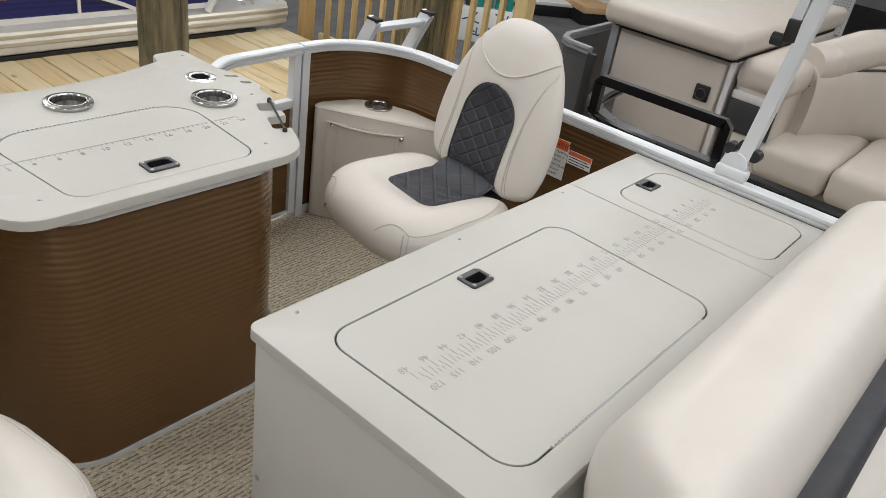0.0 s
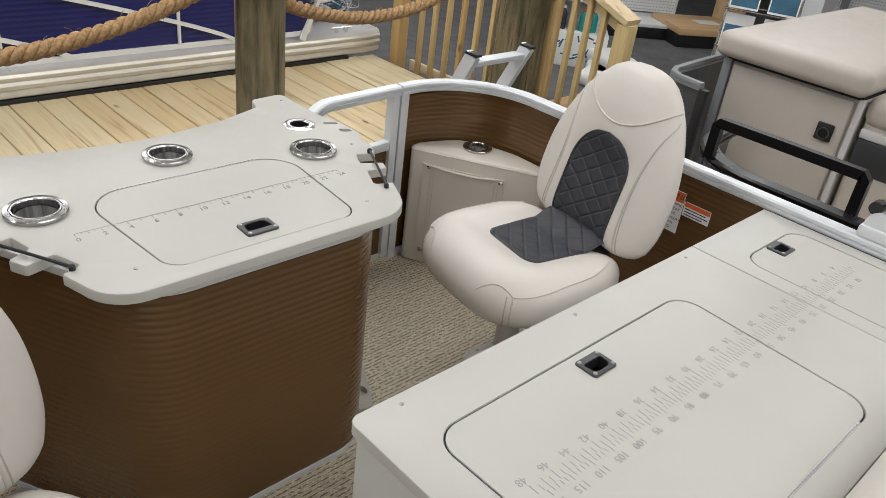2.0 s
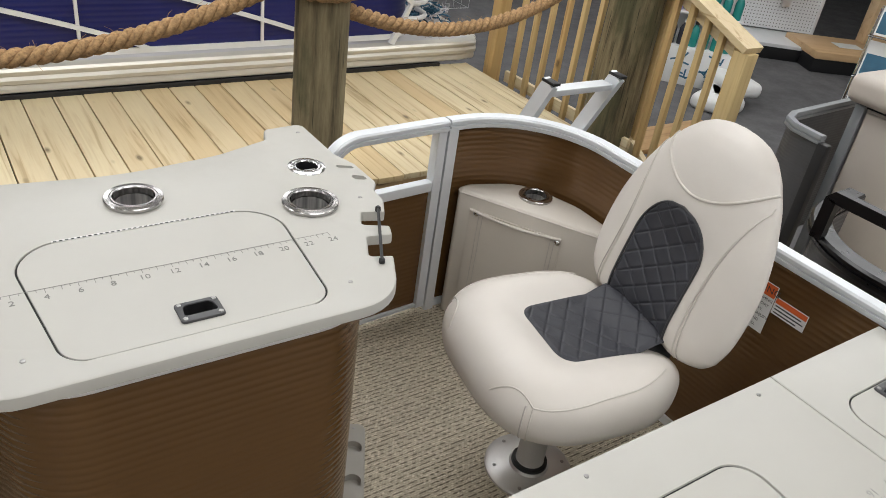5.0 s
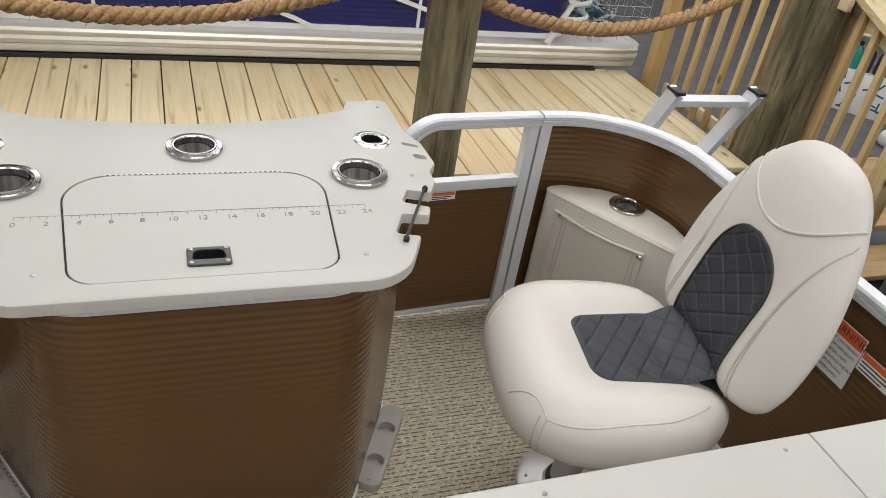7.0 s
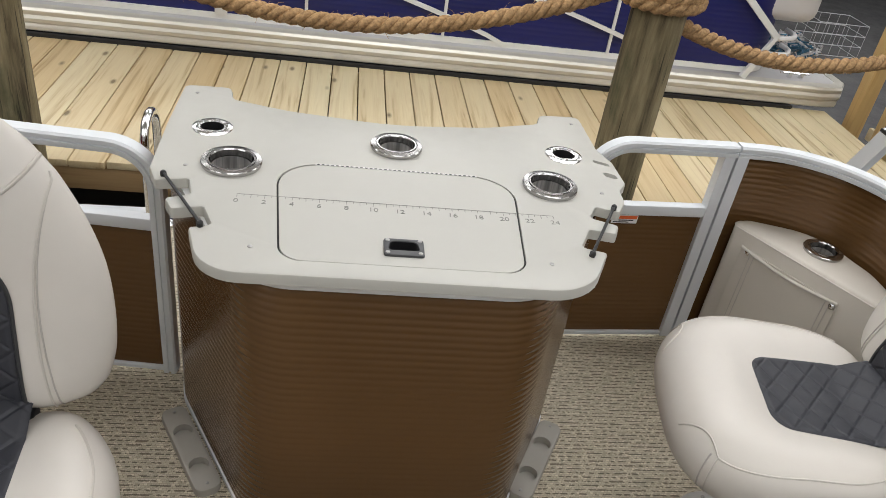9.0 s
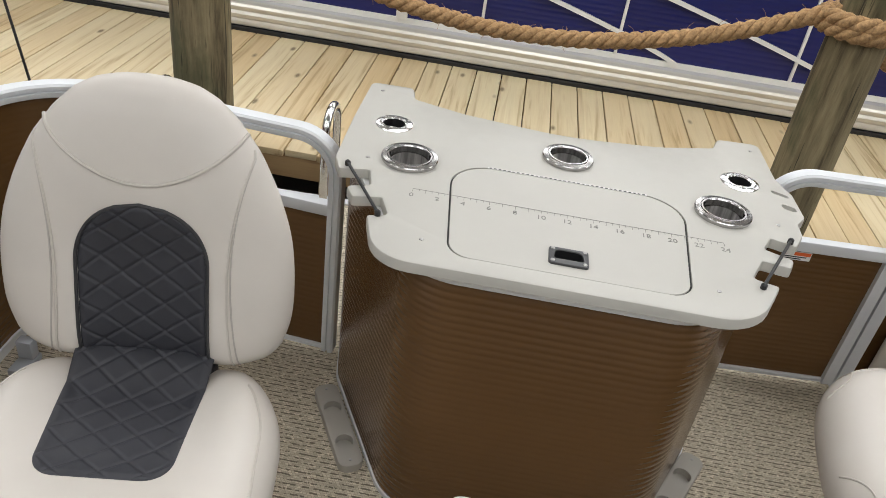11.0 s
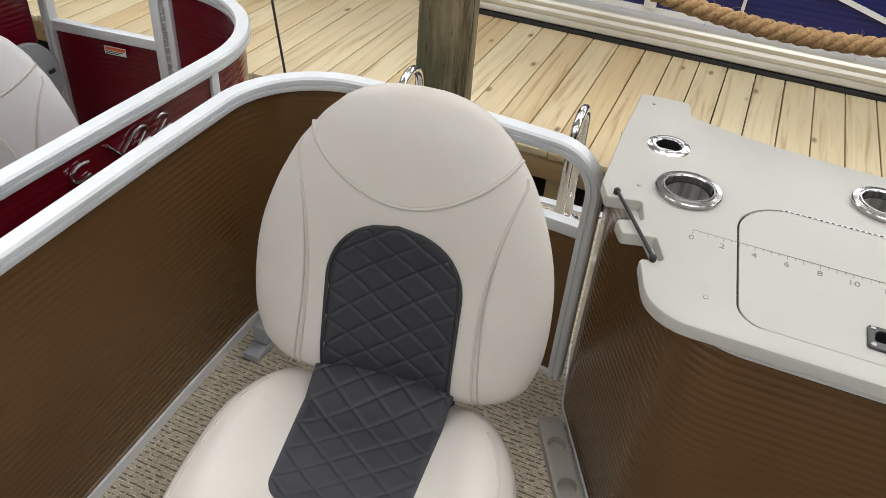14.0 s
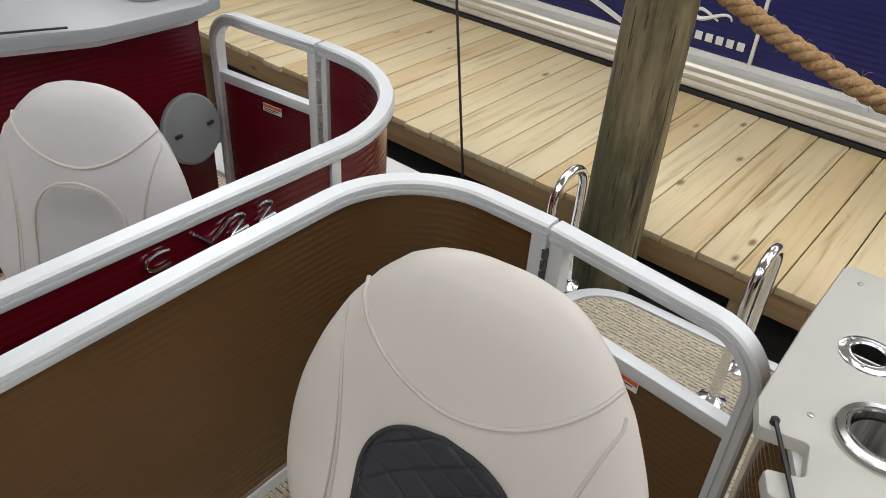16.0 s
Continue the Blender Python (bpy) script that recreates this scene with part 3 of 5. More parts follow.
part("foot_trim", sweep(BM(), [(p.x, p.y, 0.008) for p in FOOT], [(-0.006, -0.008), (0.006, -0.008), (0.006, 0.005), (-0.006, 0.005)]), ALU, console, "thin aluminium foot trim")
part("top_trim", sweep(BM(), [(p.x, p.y, 0.656) for p in FOOT_OUT], [(-0.012, 0.001), (0.012, 0.001), (0.014, 0.006), (0.014, 0.0195), (-0.012, 0.0195)]), WHITE_ALU, console, "white trim strip under the top")
LID = fillet([(-0.209, -0.205, 0.045), (0.215, -0.205, 0.045), (0.243, 0.139, 0.085), (-0.243, 0.139, 0.085)], 10)
TOP = fillet([(-0.492, 0.496, 0.02), (-0.385, 0.500, 0.02), (-0.372, 0.434, 0.02), (-0.245, 0.396, 0.3), (0.0, 0.365, 0.6), (0.22, 0.398, 0.3), (0.355, 0.446, 0.02), (0.374, 0.503, 0.02), (0.477, 0.512, 0.02),
              (0.480, 0.330, 0.03), (0.502, 0.262, 0.02), (0.505, 0.165, 0.02), (0.482, 0.130, 0.012), (0.480, 0.085, 0.02),
              (0.455, 0.035, 0.008), (0.408, 0.052, 0.006), (0.385, 0.008, 0.008), (0.438, -0.016, 0.008), (0.425, -0.050, 0.008), (0.372, -0.040, 0.006), (0.342, -0.104, 0.008), (0.388, -0.118, 0.006),
              (0.325, -0.249, 0.13), (-0.335, -0.249, 0.13),
              (-0.372, -0.122, 0.006), (-0.335, -0.110, 0.008), (-0.358, -0.052, 0.006), (-0.412, -0.068, 0.008), (-0.432, -0.030, 0.008), (-0.388, -0.010, 0.008), (-0.402, 0.046, 0.006), (-0.462, 0.030, 0.008),
              (-0.482, 0.080, 0.03), (-0.490, 0.280, 0.1)], 6)
CUPS = [(-0.332, 0.117, 0.058), (0.001, 0.246, 0.055), (0.322, 0.118, 0.057)]
holes = [[Vector((p.x, max(p.y, -0.2057))) for p in inset(LID, -0.0028)]] + [circle(x, y, r - 0.008) for x, y, r in CUPS] + [circle(-0.394, 0.274, 0.026), circle(0.388, 0.280, 0.026)]
holes += [fillet([(0.452, 0.268, 0.006), (0.486, 0.252, 0.006), (0.490, 0.238, 0.006), (0.456, 0.254, 0.006)], 3), fillet([(0.462, 0.212, 0.006), (0.490, 0.198, 0.006), (0.492, 0.178, 0.006), (0.466, 0.190, 0.006)], 3)]
tabletop = part("tabletop", plate(BM(), TOP, holes, ZT - 0.022, ZT, 0.006), BOARD, console, "pale grey marine board top with measuring rule")
lid = part("hatch_lid", plate(BM(), LID, [latch_well(0.002, -0.151, 0.072, 0.052)], ZT - 0.02, ZT - 0.0003, 0.0012), BOARD, console, smooth=False)
# Dark ring low in the lid groove, added as the groove's shade.
part("groove_shade", plate(BM(), inset(LID, -0.0045), [inset(LID, 0.003)], ZT - 0.021, ZT - 0.0035, 0.0005), GAP, console, "dark ring for the shade in the hatch joint")
hg = BM()
for i in range(34):
    x = -0.165 + i * 0.0098
    lathe(hg, [(0.0017, 0.0), (0.0017, 0.0055)], (0, 0, 0), 6, pose(x, 0.1395, ZT + 0.0002, 0, 90, 0))
strip = part("hinge", box(BM(), -0.168, 0.168, 0.1375, 0.1425, ZT - 0.004, ZT + 0.0008), STEEL, console, "steel piano hinge of the hatch")
part("knuckle", hg, BLACK, strip, "dark hinge knuckles")
for x, y, r in CUPS:
    cup_holder(x, y, ZT, r, console)
for x, y in ((-0.394, 0.274), (0.388, 0.280)):
    rod_holder(x, y, ZT, console)
pull_latch(0.002, -0.151, ZT - 0.0005, 0.072, 0.052, console)
screws(console, ((-0.261, -0.173), (0.268, -0.170), (-0.417, 0.096), (0.435, 0.110), (-0.456, 0.448), (0.447, 0.460)), 0.0045, ZT)
rule = BM()
box(rule, -0.3048, 0.3048, -0.0006, 0.0006, ZT, ZT + 0.0003)
for i in range(49):
    x, l = -0.3048 + 0.0127 * i, (0.012 if i % 2 == 0 else 0.007)
    box(rule, x - 0.0005, x + 0.0005, -l, 0.0, ZT, ZT + 0.0003)
part("rule", rule, ENGRAVED, console, "engraved inch rule", smooth=False)
for i in range(0, 25, 2):
    text_mesh("rule_number", str(i), 0.0195, ENGRAVED, pose(-0.3048 + 0.0254 * i, -0.025, ZT + 0.0002), console, 0.0002)
for side, pa, pb in ((1, (0.443, 0.045), (0.352, -0.135)), (-1, (-0.448, 0.048), (-0.352, -0.120))):
    bm = tube(BM(), [(*pa, ZT + 0.006), ((pa[0] + pb[0]) / 2, (pa[1] + pb[1]) / 2, ZT + 0.007), (*pb, ZT + 0.006)], 0.0032, 8)
    for p in (pa, pb):
        lathe(bm, [(0.006, 0.0), (0.006, 0.009), (0.003, 0.012), (0.0, 0.012)], (*p, ZT - 0.001), 10)
    part("bungee_cord", bm, BLACK, console, "black elastic retaining cord")
# rod feet on the deck
for side, ax, ay, bx, by in ((-1, -0.470, 0.080, -0.369, -0.107), (1, 0.455, 0.074, 0.354, -0.109)):
    d = Vector((bx - ax, by - ay))
    d.normalize()
    nrm = Vector((-d.y, d.x))
    w, e = 0.030, 0.030
    P = [Vector((ax, ay)) - d * e + nrm * w, Vector((bx, by)) + d * e + nrm * w, Vector((bx, by)) + d * e - nrm * w, Vector((ax, ay)) - d * e - nrm * w]
    loop = fillet([(p.x, p.y, 0.022) for p in P], 6)
    ctr = [Vector((ax, ay)) + d * 0.055, Vector((bx, by)) - d * 0.045]
    th = thing("rod_butt_holder", "taupe plastic rod holder foot with two round wells", "rod holder", group="rod holder feet")
    part("plate", plate(BM(), loop, [circle(c.x, c.y, 0.021, 24) for c in ctr], 0.0, 0.022, 0.004), TAUPE, th)
    part("base", plate(BM(), inset(loop, 0.003), [], 0.0005, 0.004, 0.001), TAUPE, th)
    screws(th, [tuple(Vector((ax, ay)) - d * 0.012), tuple(Vector((bx, by)) + d * 0.012)], 0.004, 0.022)

# ---- counter ----
ZC = 0.637
counter = thing("counter", "pale grey storage counter with hatches and engraved rule", "counter", pose(-0.016, 0.003, 0))
C1 = fillet([(-0.038, -1.181, 0.05), (0.652, -1.181, 0.05), (0.674, -0.765, 0.05), (-0.044, -0.765, 0.05)], 8)
C2 = fillet([(0.958, -1.185, 0.05), (1.226, -1.185, 0.05), (1.226, -0.765, 0.05), (0.958, -0.765, 0.05)], 8)
part("worktop", plate(BM(), fillet([(-0.128, -1.238, 0.0), (0.9005, -1.238, 0), (0.9005, -0.657, 0.002), (-0.128, -0.657, 0.022)], 6), [inset(C1, -0.0034)], ZC - 0.022, ZC, 0.003), BOARD, counter)
part("worktop_end", plate(BM(), fillet([(0.9025, -1.238, 0.0), (1.280, -1.238, 0), (1.280, -0.655, 0.004), (0.9025, -0.657, 0.002)], 4), [inset(C2, -0.0030)], ZC - 0.022, ZC, 0.003), BOARD, counter)
for L, q in ((C1, (0.322, -0.806, 0.066, 0.05)), (C2, (1.092, -0.793, 0.062, 0.05))):
    # Added dark ring in each lid groove stands in for its shade.
    part("groove_shade", plate(BM(), inset(L, -0.005), [inset(L, 0.003)], ZC - 0.021, ZC - 0.0035, 0.0005), GAP, counter, "dark ring for the shade in the hatch joint")
    part("hatch_lid", plate(BM(), L, [latch_well(*q)], ZC - 0.018, ZC - 0.0002, 0.0012), BOARD, counter, smooth=False)
part("cabinet_body", box(BM(), -0.118, 1.275, -1.232, -0.672, 0.006, ZC - 0.0225, 0.004), SIDEBOARD, counter, "pale side panels")
# Dark sheet below the worktop puts the gap's shade into colour.
part("shadow_gap", box(BM(), -0.10, 1.24, -1.22, -0.70, ZC - 0.0222, ZC - 0.0205), GAP, counter)
pull_latch(0.322, -0.806, ZC - 0.0005, 0.066, 0.05, counter, 180)
pull_latch(1.092, -0.793, ZC - 0.0005, 0.062, 0.05, counter, 180)
screws(counter, [(x, -0.681) for x in (-0.035, 0.419, 0.835)], 0.0042, ZC)
hg = BM()
for i in range(54):
    lathe(hg, [(0.0017, 0.0), (0.0017, 0.0055)], (0, 0, 0), 6, pose(0.055 + i * 0.0098, -1.1825, ZC, 0, 90, 0))
strip = part("hinge", box(BM(), 0.05, 0.59, -1.1850, -1.1800, ZC - 0.004, ZC + 0.0008), STEEL, counter, "steel piano hinge")
part("knuckle", hg, SCREW, strip, "dull hinge knuckles")
rule = BM()
for i in range(97):
    x, l = 0.004 + 0.0127 * i, (0.019 if i % 2 == 0 else 0.012)
    if x < 1.16:
        box(rule, x - 0.0008, x + 0.0008, -0.944, -0.944 + l, ZC, ZC + 0.0003)
for i in range(121):
    x, l = 0.020 + 0.01 * i, (0.014 if i % 5 == 0 else 0.009)
    if x < 1.16:
        box(rule, x - 0.0008, x + 0.0008, -0.946 - l, -0.946, ZC, ZC + 0.0003)
part("rule", rule, ENGRAVED_PALE, counter, "worn engraved rule in inches and centimetres", smooth=False)
for i in range(23):
    text_mesh("rule_number", str(48 - 2 * i), 0.020, ENGRAVED_PALE, pose(0.0 + 0.0508 * i, -0.912, ZC + 0.0002, 0, 0, 180), counter, 0.0002)
    text_mesh("rule_number", str(120 - 5 * i), 0.020, ENGRAVED_PALE, pose(0.018 + 0.05 * i, -0.974, ZC + 0.0002, 0, 0, 180), counter, 0.0002)
screws(counter, [(-0.118, -0.690, 0.285)], 0.007, None, pose(0, 0, 0, 0, -90, 0))

# bench that backs on to the counter
bench = thing("lounge_bench", "cream vinyl lounge bench with rolled back", "bench")
bm = BM()
rings = []
for k in range(33):
    u = k / 32
    x = -0.235 + 1.445 * (1 - math.cos(math.pi * u)) / 2
    e = min(1.0, ((x + 0.245) / 0.07), ((1.22 - x) / 0.07))
    f = math.sqrt(max(0.02, 1 - (1 - max(0.0, e)) ** 2)) * 0.5 + 0.5
    yb = -1.244 - 0.120 * (1 - smooth_step(-0.05, -0.01, x))
    rings.append([bm.verts.new((x, (yb - 1.495) / 2 + (yb + 1.495) / 2 * f * math.copysign(abs(math.cos(a)) ** 0.8, math.cos(a)), 0.660 + 0.150 * f * math.copysign(abs(math.sin(a)) ** 0.8, math.sin(a)))) for a in [2 * math.pi * q / 32 for q in range(32)]])
for a, b in zip(rings, rings[1:]):
    for q in range(32):
        bm.faces.new((a[q], a[(q + 1) % 32], b[(q + 1) % 32], b[q]))
bm.faces.new(rings[0][::-1])
bm.faces.new(rings[-1])
part("back_cushion", bm, VINYL, bench, "", sharp=80)
part("base", box(BM(), -0.10, 1.25, -2.1, -1.24, 0.005, 0.40, 0.03, 4), VINYL_POD, bench)
part("back_insert", box(BM(), 0.10, 1.12, -1.545, -1.455, 0.48, 0.700, 0.03, 4), QUILT, bench, "charcoal quilted insert")
part("back_pad", box(BM(), 0.06, 1.22, -1.60, -1.42, 0.36, 0.54, 0.05, 5), VINYL, bench)
part("seat_cushion", box(BM(), -0.10, 1.25, -2.12, -1.47, 0.40, 0.52, 0.045, 5), VINYL, bench)


# ---- fishing chairs ----
W_BACK = [(0.0, 0.150), (0.012, 0.182), (0.04, 0.212), (0.09, 0.233), (0.2, 0.248), (0.35, 0.250), (0.5, 0.241), (0.65, 0.217), (0.78, 0.185), (0.88, 0.148), (0.94, 0.115), (0.975, 0.082), (0.993, 0.044), (1.0, 0.003)]
T_BACK = [(0.0, 0.024), (0.02, 0.040), (0.06, 0.053), (0.15, 0.060), (0.5, 0.056), (0.78, 0.052), (0.9, 0.043), (0.96, 0.031), (0.99, 0.016), (1.0, 0.003)]
BACK_H = 0.494


def back_spine(s):
    return Vector((0, 0.226 + 0.095 * s + 0.02 * s * s, 0.441 + BACK_H * s))


def back_front(x, s, off=0.0):
    """A point on the front of the backrest at x metres off the middle and height s."""
    w, t = curve_at(W_BACK, s), curve_at(T_BACK, s)
    q = min(0.999, abs(x) / w)
    y = t * (1 - q ** 2.6) ** (1 / 2.0)
    dish = 0.022 * (1 - smooth_step(0.05, 0.15, abs(x))) * (1 - smooth_step(0.42, 0.66, s))
    p = back_spine(s)
    return Vector((x, p.y - y + dish - off, p.z + 0.2 * off))


def back_mesh():
    bm, rows, n = BM(), 56, 64
    rings = []
    for i in range(rows + 1):
        s = (1 - math.cos(math.pi * i / rows)) / 2
        w = curve_at(W_BACK, s)
        t = curve_at(T_BACK, s)
        ring = []
        for j in range(n):
            a = 2 * math.pi * j / n
            if math.sin(a) >= 0:
                x = w * math.copysign(abs(math.cos(a)) ** 0.85, math.cos(a))
                ring.append(bm.verts.new(back_front(x, s)))
            else:
                x = w * math.copysign(abs(math.cos(a)) ** 0.85, math.cos(a))
                q = min(0.999, abs(x) / w)
                p = back_spine(s)
                ring.append(bm.verts.new((x, p.y + 0.75 * t * (1 - q ** 3) ** 0.5, p.z)))
        rings.append(ring)
    for a, b in zip(rings, rings[1:]):
        for j in range(n):
            bm.faces.new((a[j], a[(j + 1) % n], b[(j + 1) % n], b[j]))
    bm.faces.new(rings[0][::-1])
    bm.faces.new(rings[-1])
    return bm


SEAT_W, SEAT_Y0, SEAT_Y1 = 0.258, -0.252, 0.252


def seat_outline(a):
    c, s = math.cos(a), math.sin(a)
    e = 0.62
    x, y = math.copysign(abs(c) ** e, c), math.copysign(abs(s) ** e, s)
    wide = SEAT_W * (1.0 - 0.10 * smooth_step(0.2, 1.0, y) - 0.05 * smooth_step(-0.3, -1, y))
    return x * wide, (SEAT_Y0 + SEAT_Y1) / 2 + y * (SEAT_Y1 - SEAT_Y0) / 2


def seat_rho(x, y):
    """0 in the middle of the seat, 1 on its rim."""
    yy = (y - (SEAT_Y0 + SEAT_Y1) / 2) / ((SEAT_Y1 - SEAT_Y0) / 2)
    xx = x / (SEAT_W * (1.0 - 0.10 * smooth_step(0.2, 1.0, yy) - 0.05 * smooth_step(-0.3, -1, yy)))
    p = 1 / 0.31
    return (abs(xx) ** p + abs(yy) ** p) ** (1 / p)


def seat_top(x, y, off=0.0):
    r = min(1.0, seat_rho(x, y))
    z = 0.395 + 0.085 * (1 - r ** 5.0) ** 0.5
    trough = (1 - smooth_step(0.07, 0.20, abs(x))) * smooth_step(-0.16, -0.02, y)
    return z - 0.040 * trough - 0.012 * smooth_step(-0.15, -0.31, y) + off


def seat_mesh():
    bm, n = BM(), 64
    prev, rings = None, []
    radii = [0.12, 0.25, 0.4, 0.52, 0.62, 0.72, 0.8, 0.86, 0.91, 0.945, 0.97, 0.988, 0.997]
    ctr = bm.verts.new((0, (SEAT_Y0 + SEAT_Y1) / 2, seat_top(0, (SEAT_Y0 + SEAT_Y1) / 2)))
    cy = (SEAT_Y0 + SEAT_Y1) / 2
    for r in radii:
        ring = []
        for j in range(n):
            x, y = seat_outline(2 * math.pi * j / n)
            X, Y = x * r, cy + (y - cy) * r
            ring.append(bm.verts.new((X, Y, seat_top(X, Y))))
        rings.append(ring)
    for f, z in ((1.0, 0.388), (0.997, 0.372), (0.975, 0.352), (0.93, 0.338), (0.85, 0.328), (0.6, 0.322)):
        rings.append([bm.verts.new((seat_outline(2 * math.pi * j / n)[0] * f, cy + (seat_outline(2 * math.pi * j / n)[1] - cy) * f, z)) for j in range(n)])
    for j in range(n):
        bm.faces.new((ctr, rings[0][j], rings[0][(j + 1) % n]))
    for a, b in zip(rings, rings[1:]):
        for j in range(n):
            bm.faces.new((a[j], a[(j + 1) % n], b[(j + 1) % n], b[j]))
    bm.faces.new(rings[-1])
    return bm


def quilt(x, y, px=0.070, py=0.052):
    a, b = x / px + y / py, x / px - y / py
    da, db = abs(a - round(a)), abs(b - round(b))
    return min(1.0, (da / 0.10)) ** 0.6 * min(1.0, (db / 0.10)) ** 0.6


def patch(half, s0, s1, place, rows=150, cols=96, padded=True):
    """A padded quilted insert: half(v) its half width, place(x, s, off) its surface."""
    bm, grid = BM(), []
    for i in range(rows + 1):
        v = i / rows
        s = s0 + (s1 - s0) * v
        h = half(v)
        row = []
        for j in range(cols + 1):
            u = -1 + 2 * j / cols
            x = h * u
            edge = min(1.0, (1 - abs(u)) / 0.10, v / 0.04, (1 - v) / 0.04) if h > 0.01 else 0
            row.append(bm.verts.new(place(x, s, -0.0015 + (0.0028 + 0.0038 * (quilt(x, s * BACK_H if s1 > 0.3 else s) if padded else 1.0)) * max(0.0, edge) ** 0.5)))
        grid.append(row)
    for a, b in zip(grid, grid[1:]):
        for j in range(cols):
            bm.faces.new((a[j], a[j + 1], b[j + 1], b[j]))
    return bm


def seat_strap(x, y, off):
    """The quilted strap: lies in the seat and rises at the crease to meet the back."""
    k = smooth_step(0.03, 0.10, y)
    z = seat_top(x, y) * (1 - k) + (0.441 + 0.030 * smooth_step(0.10, 0.20, y)) * k
    z = max(z, seat_top(x, y)) if y < 0.16 else z
    return Vector((x, y, z + off + 0.002))


def fishing_chair(label, at, padded=True, drop=0.0):
    th = thing("fishing_chair", label, "chair", at, "fishing chairs")
    back = part("backrest", back_mesh(), VINYL, th, "cream vinyl padded backrest", sharp=80)
    hb = lambda v: 0.107 * (math.sqrt(max(0.0, 1 - ((v - 0.62) / 0.38) ** 2)) if v > 0.62 else 1.0 + 0.02 * (0.62 - v))
    part("back_insert", patch(hb, 0.055, 0.625, back_front, padded=padded), QUILT, back, "charcoal diamond-quilted insert", sharp=80)
    arch = [back_front(hb(v) * 1.015, 0.055 + 0.57 * v, 0.0015) for v in [i / 40 for i in range(41)]]
    arch += [Vector((-p.x, p.y, p.z)) for p in arch[::-1]]
    part("piping", tube(BM(), arch, 0.0032, 8), CHARCOAL, back, "black welt round the insert")
    # seams
    head = [back_front(x * 0.163, 0.69 + 0.155 * abs(x) ** 1.9, 0.0006) for x in [-1.0 + 2.0 * i / 40 for i in range(41)]]
    part("head_seam", tube(BM(), head, 0.0034, 8), PIPING, back)
    for sg in (-1, 1):
        for dx in (0.0, 0.011):
            pts = []
            for i in range(37):
                v = i / 36
                s = 0.02 + 0.78 * v
                x = 0.152 + dx * (1 - v) + 0.030 * v ** 4 - 0.012 * math.sin(math.pi * v)
                x = min(x, curve_at(W_BACK, s) * 0.985)
                pts.append(back_front(sg * x, s, 0.0004))
            part("side_seam", tube(BM(), pts, 0.0016 if dx else 0.0024, 6), STITCH if dx else PIPING, back)
    seat = part("seat", seat_mesh(), VINYL, th, "cream vinyl padded bucket seat", sharp=80)
    hs = lambda v: 0.104 + 0.018 * v - 0.040 * (1 - math.sqrt(max(0.0, 1 - (max(0.0, 0.15 - v) / 0.15) ** 2)))
    part("seat_insert", patch(hs, -0.066, 0.21, seat_strap, padded=padded), QUILT, seat, "charcoal diamond-quilted insert", sharp=80)
    cy = (SEAT_Y0 + SEAT_Y1) / 2

    def rim(a, r, z=None):
        x, y = seat_outline(a)
        x, y = x * r, cy + (y - cy) * r
        return Vector((x, y, seat_top(x, y, 0.0008) if z is None else z))

    for sg in (-1, 1):
        ang = lambda d: radians(d) if sg > 0 else math.pi - radians(d)
        part("side_seam", tube(BM(), [rim(ang(d), 0.955 - 0.09 * smooth_step(-38, 20, d)) for d in range(-42, 34, 2)], 0.0021, 6), PIPING, seat)
        part("front_seam", tube(BM(), [rim(ang(d), 0.955 - 0.075 * math.sin(math.pi * (-42 - d) / 34) + 0.035 * (-42 - d) / 32) for d in range(-74, -41, 2)], 0.0021, 6), PIPING, seat)
        for d, mt in ((-42, PIPING), (-47, STITCH)):
            line = [rim(ang(d), 0.955 + 0.042 * q / 6) for q in range(7)] + [rim(ang(d), 1.001, 0.392), rim(ang(d), 0.999, 0.374), rim(ang(d), 0.978, 0.354), rim(ang(d), 0.935, 0.339)]
            part("corner_seam", tube(BM(), line, 0.0019, 6), mt, seat)
    part("strap_pad", box(BM(), -0.118, 0.118, 0.08, 0.235, 0.385, 0.436, 0.012), CHARCOAL, th, "dark padded hinge strap")
    part("bracket", box(BM(), -0.10, 0.10, 0.02, 0.27, 0.305, 0.326, 0.006), DARK_GREY, th, "dark hinge bracket under the back")
    part("swivel", box(BM(), -0.09, 0.09, -0.09, 0.09, 0.278, 0.308, 0.006), STEEL, th)
    ped = part("pedestal", lathe(BM(), [(0.040, 0.012), (0.040, 0.03), (0.036, 0.034), (0.034, 0.16), (0.030, 0.17), (0.030, 0.28)], (0, 0, 0), 28), GREY_POWDER, th, "grey pedestal post")
    part("base_plate", lathe(BM(), [(0.114, 0.0), (0.114, 0.006), (0.105, 0.012), (0.052, 0.016), (0.048, 0.022), (0.040, 0.022)], (0, 0, 0), 40), STEEL, th, "round aluminium base plate")
    part("bushing", lathe(BM(), [(0.047, 0.0225), (0.046, 0.031), (0.040, 0.033)], (0, 0, 0), 28), BLACK, ped)
    screws(th, [(0.092 * math.cos(math.pi * i / 3 + 0.3), 0.092 * math.sin(math.pi * i / 3 + 0.3), 0.013) for i in range(6)], 0.005)
    if drop:
        for o in th.children:
            if o.name.split(".")[0] in ("backrest", "seat", "strap_pad", "bracket", "swivel"):
                o.location.z = -drop
        ped.scale.z = 1 - drop / 0.28
    return th


fishing_chair("cream vinyl fishing chair with charcoal quilted insert, beside counter", pose(0.815, -0.213, 0, 0, 0, -100))
fishing_chair("cream vinyl fishing chair with charcoal quilted insert, facing aft", pose(-0.678, -0.536, 0, 0, 0, 8.5))

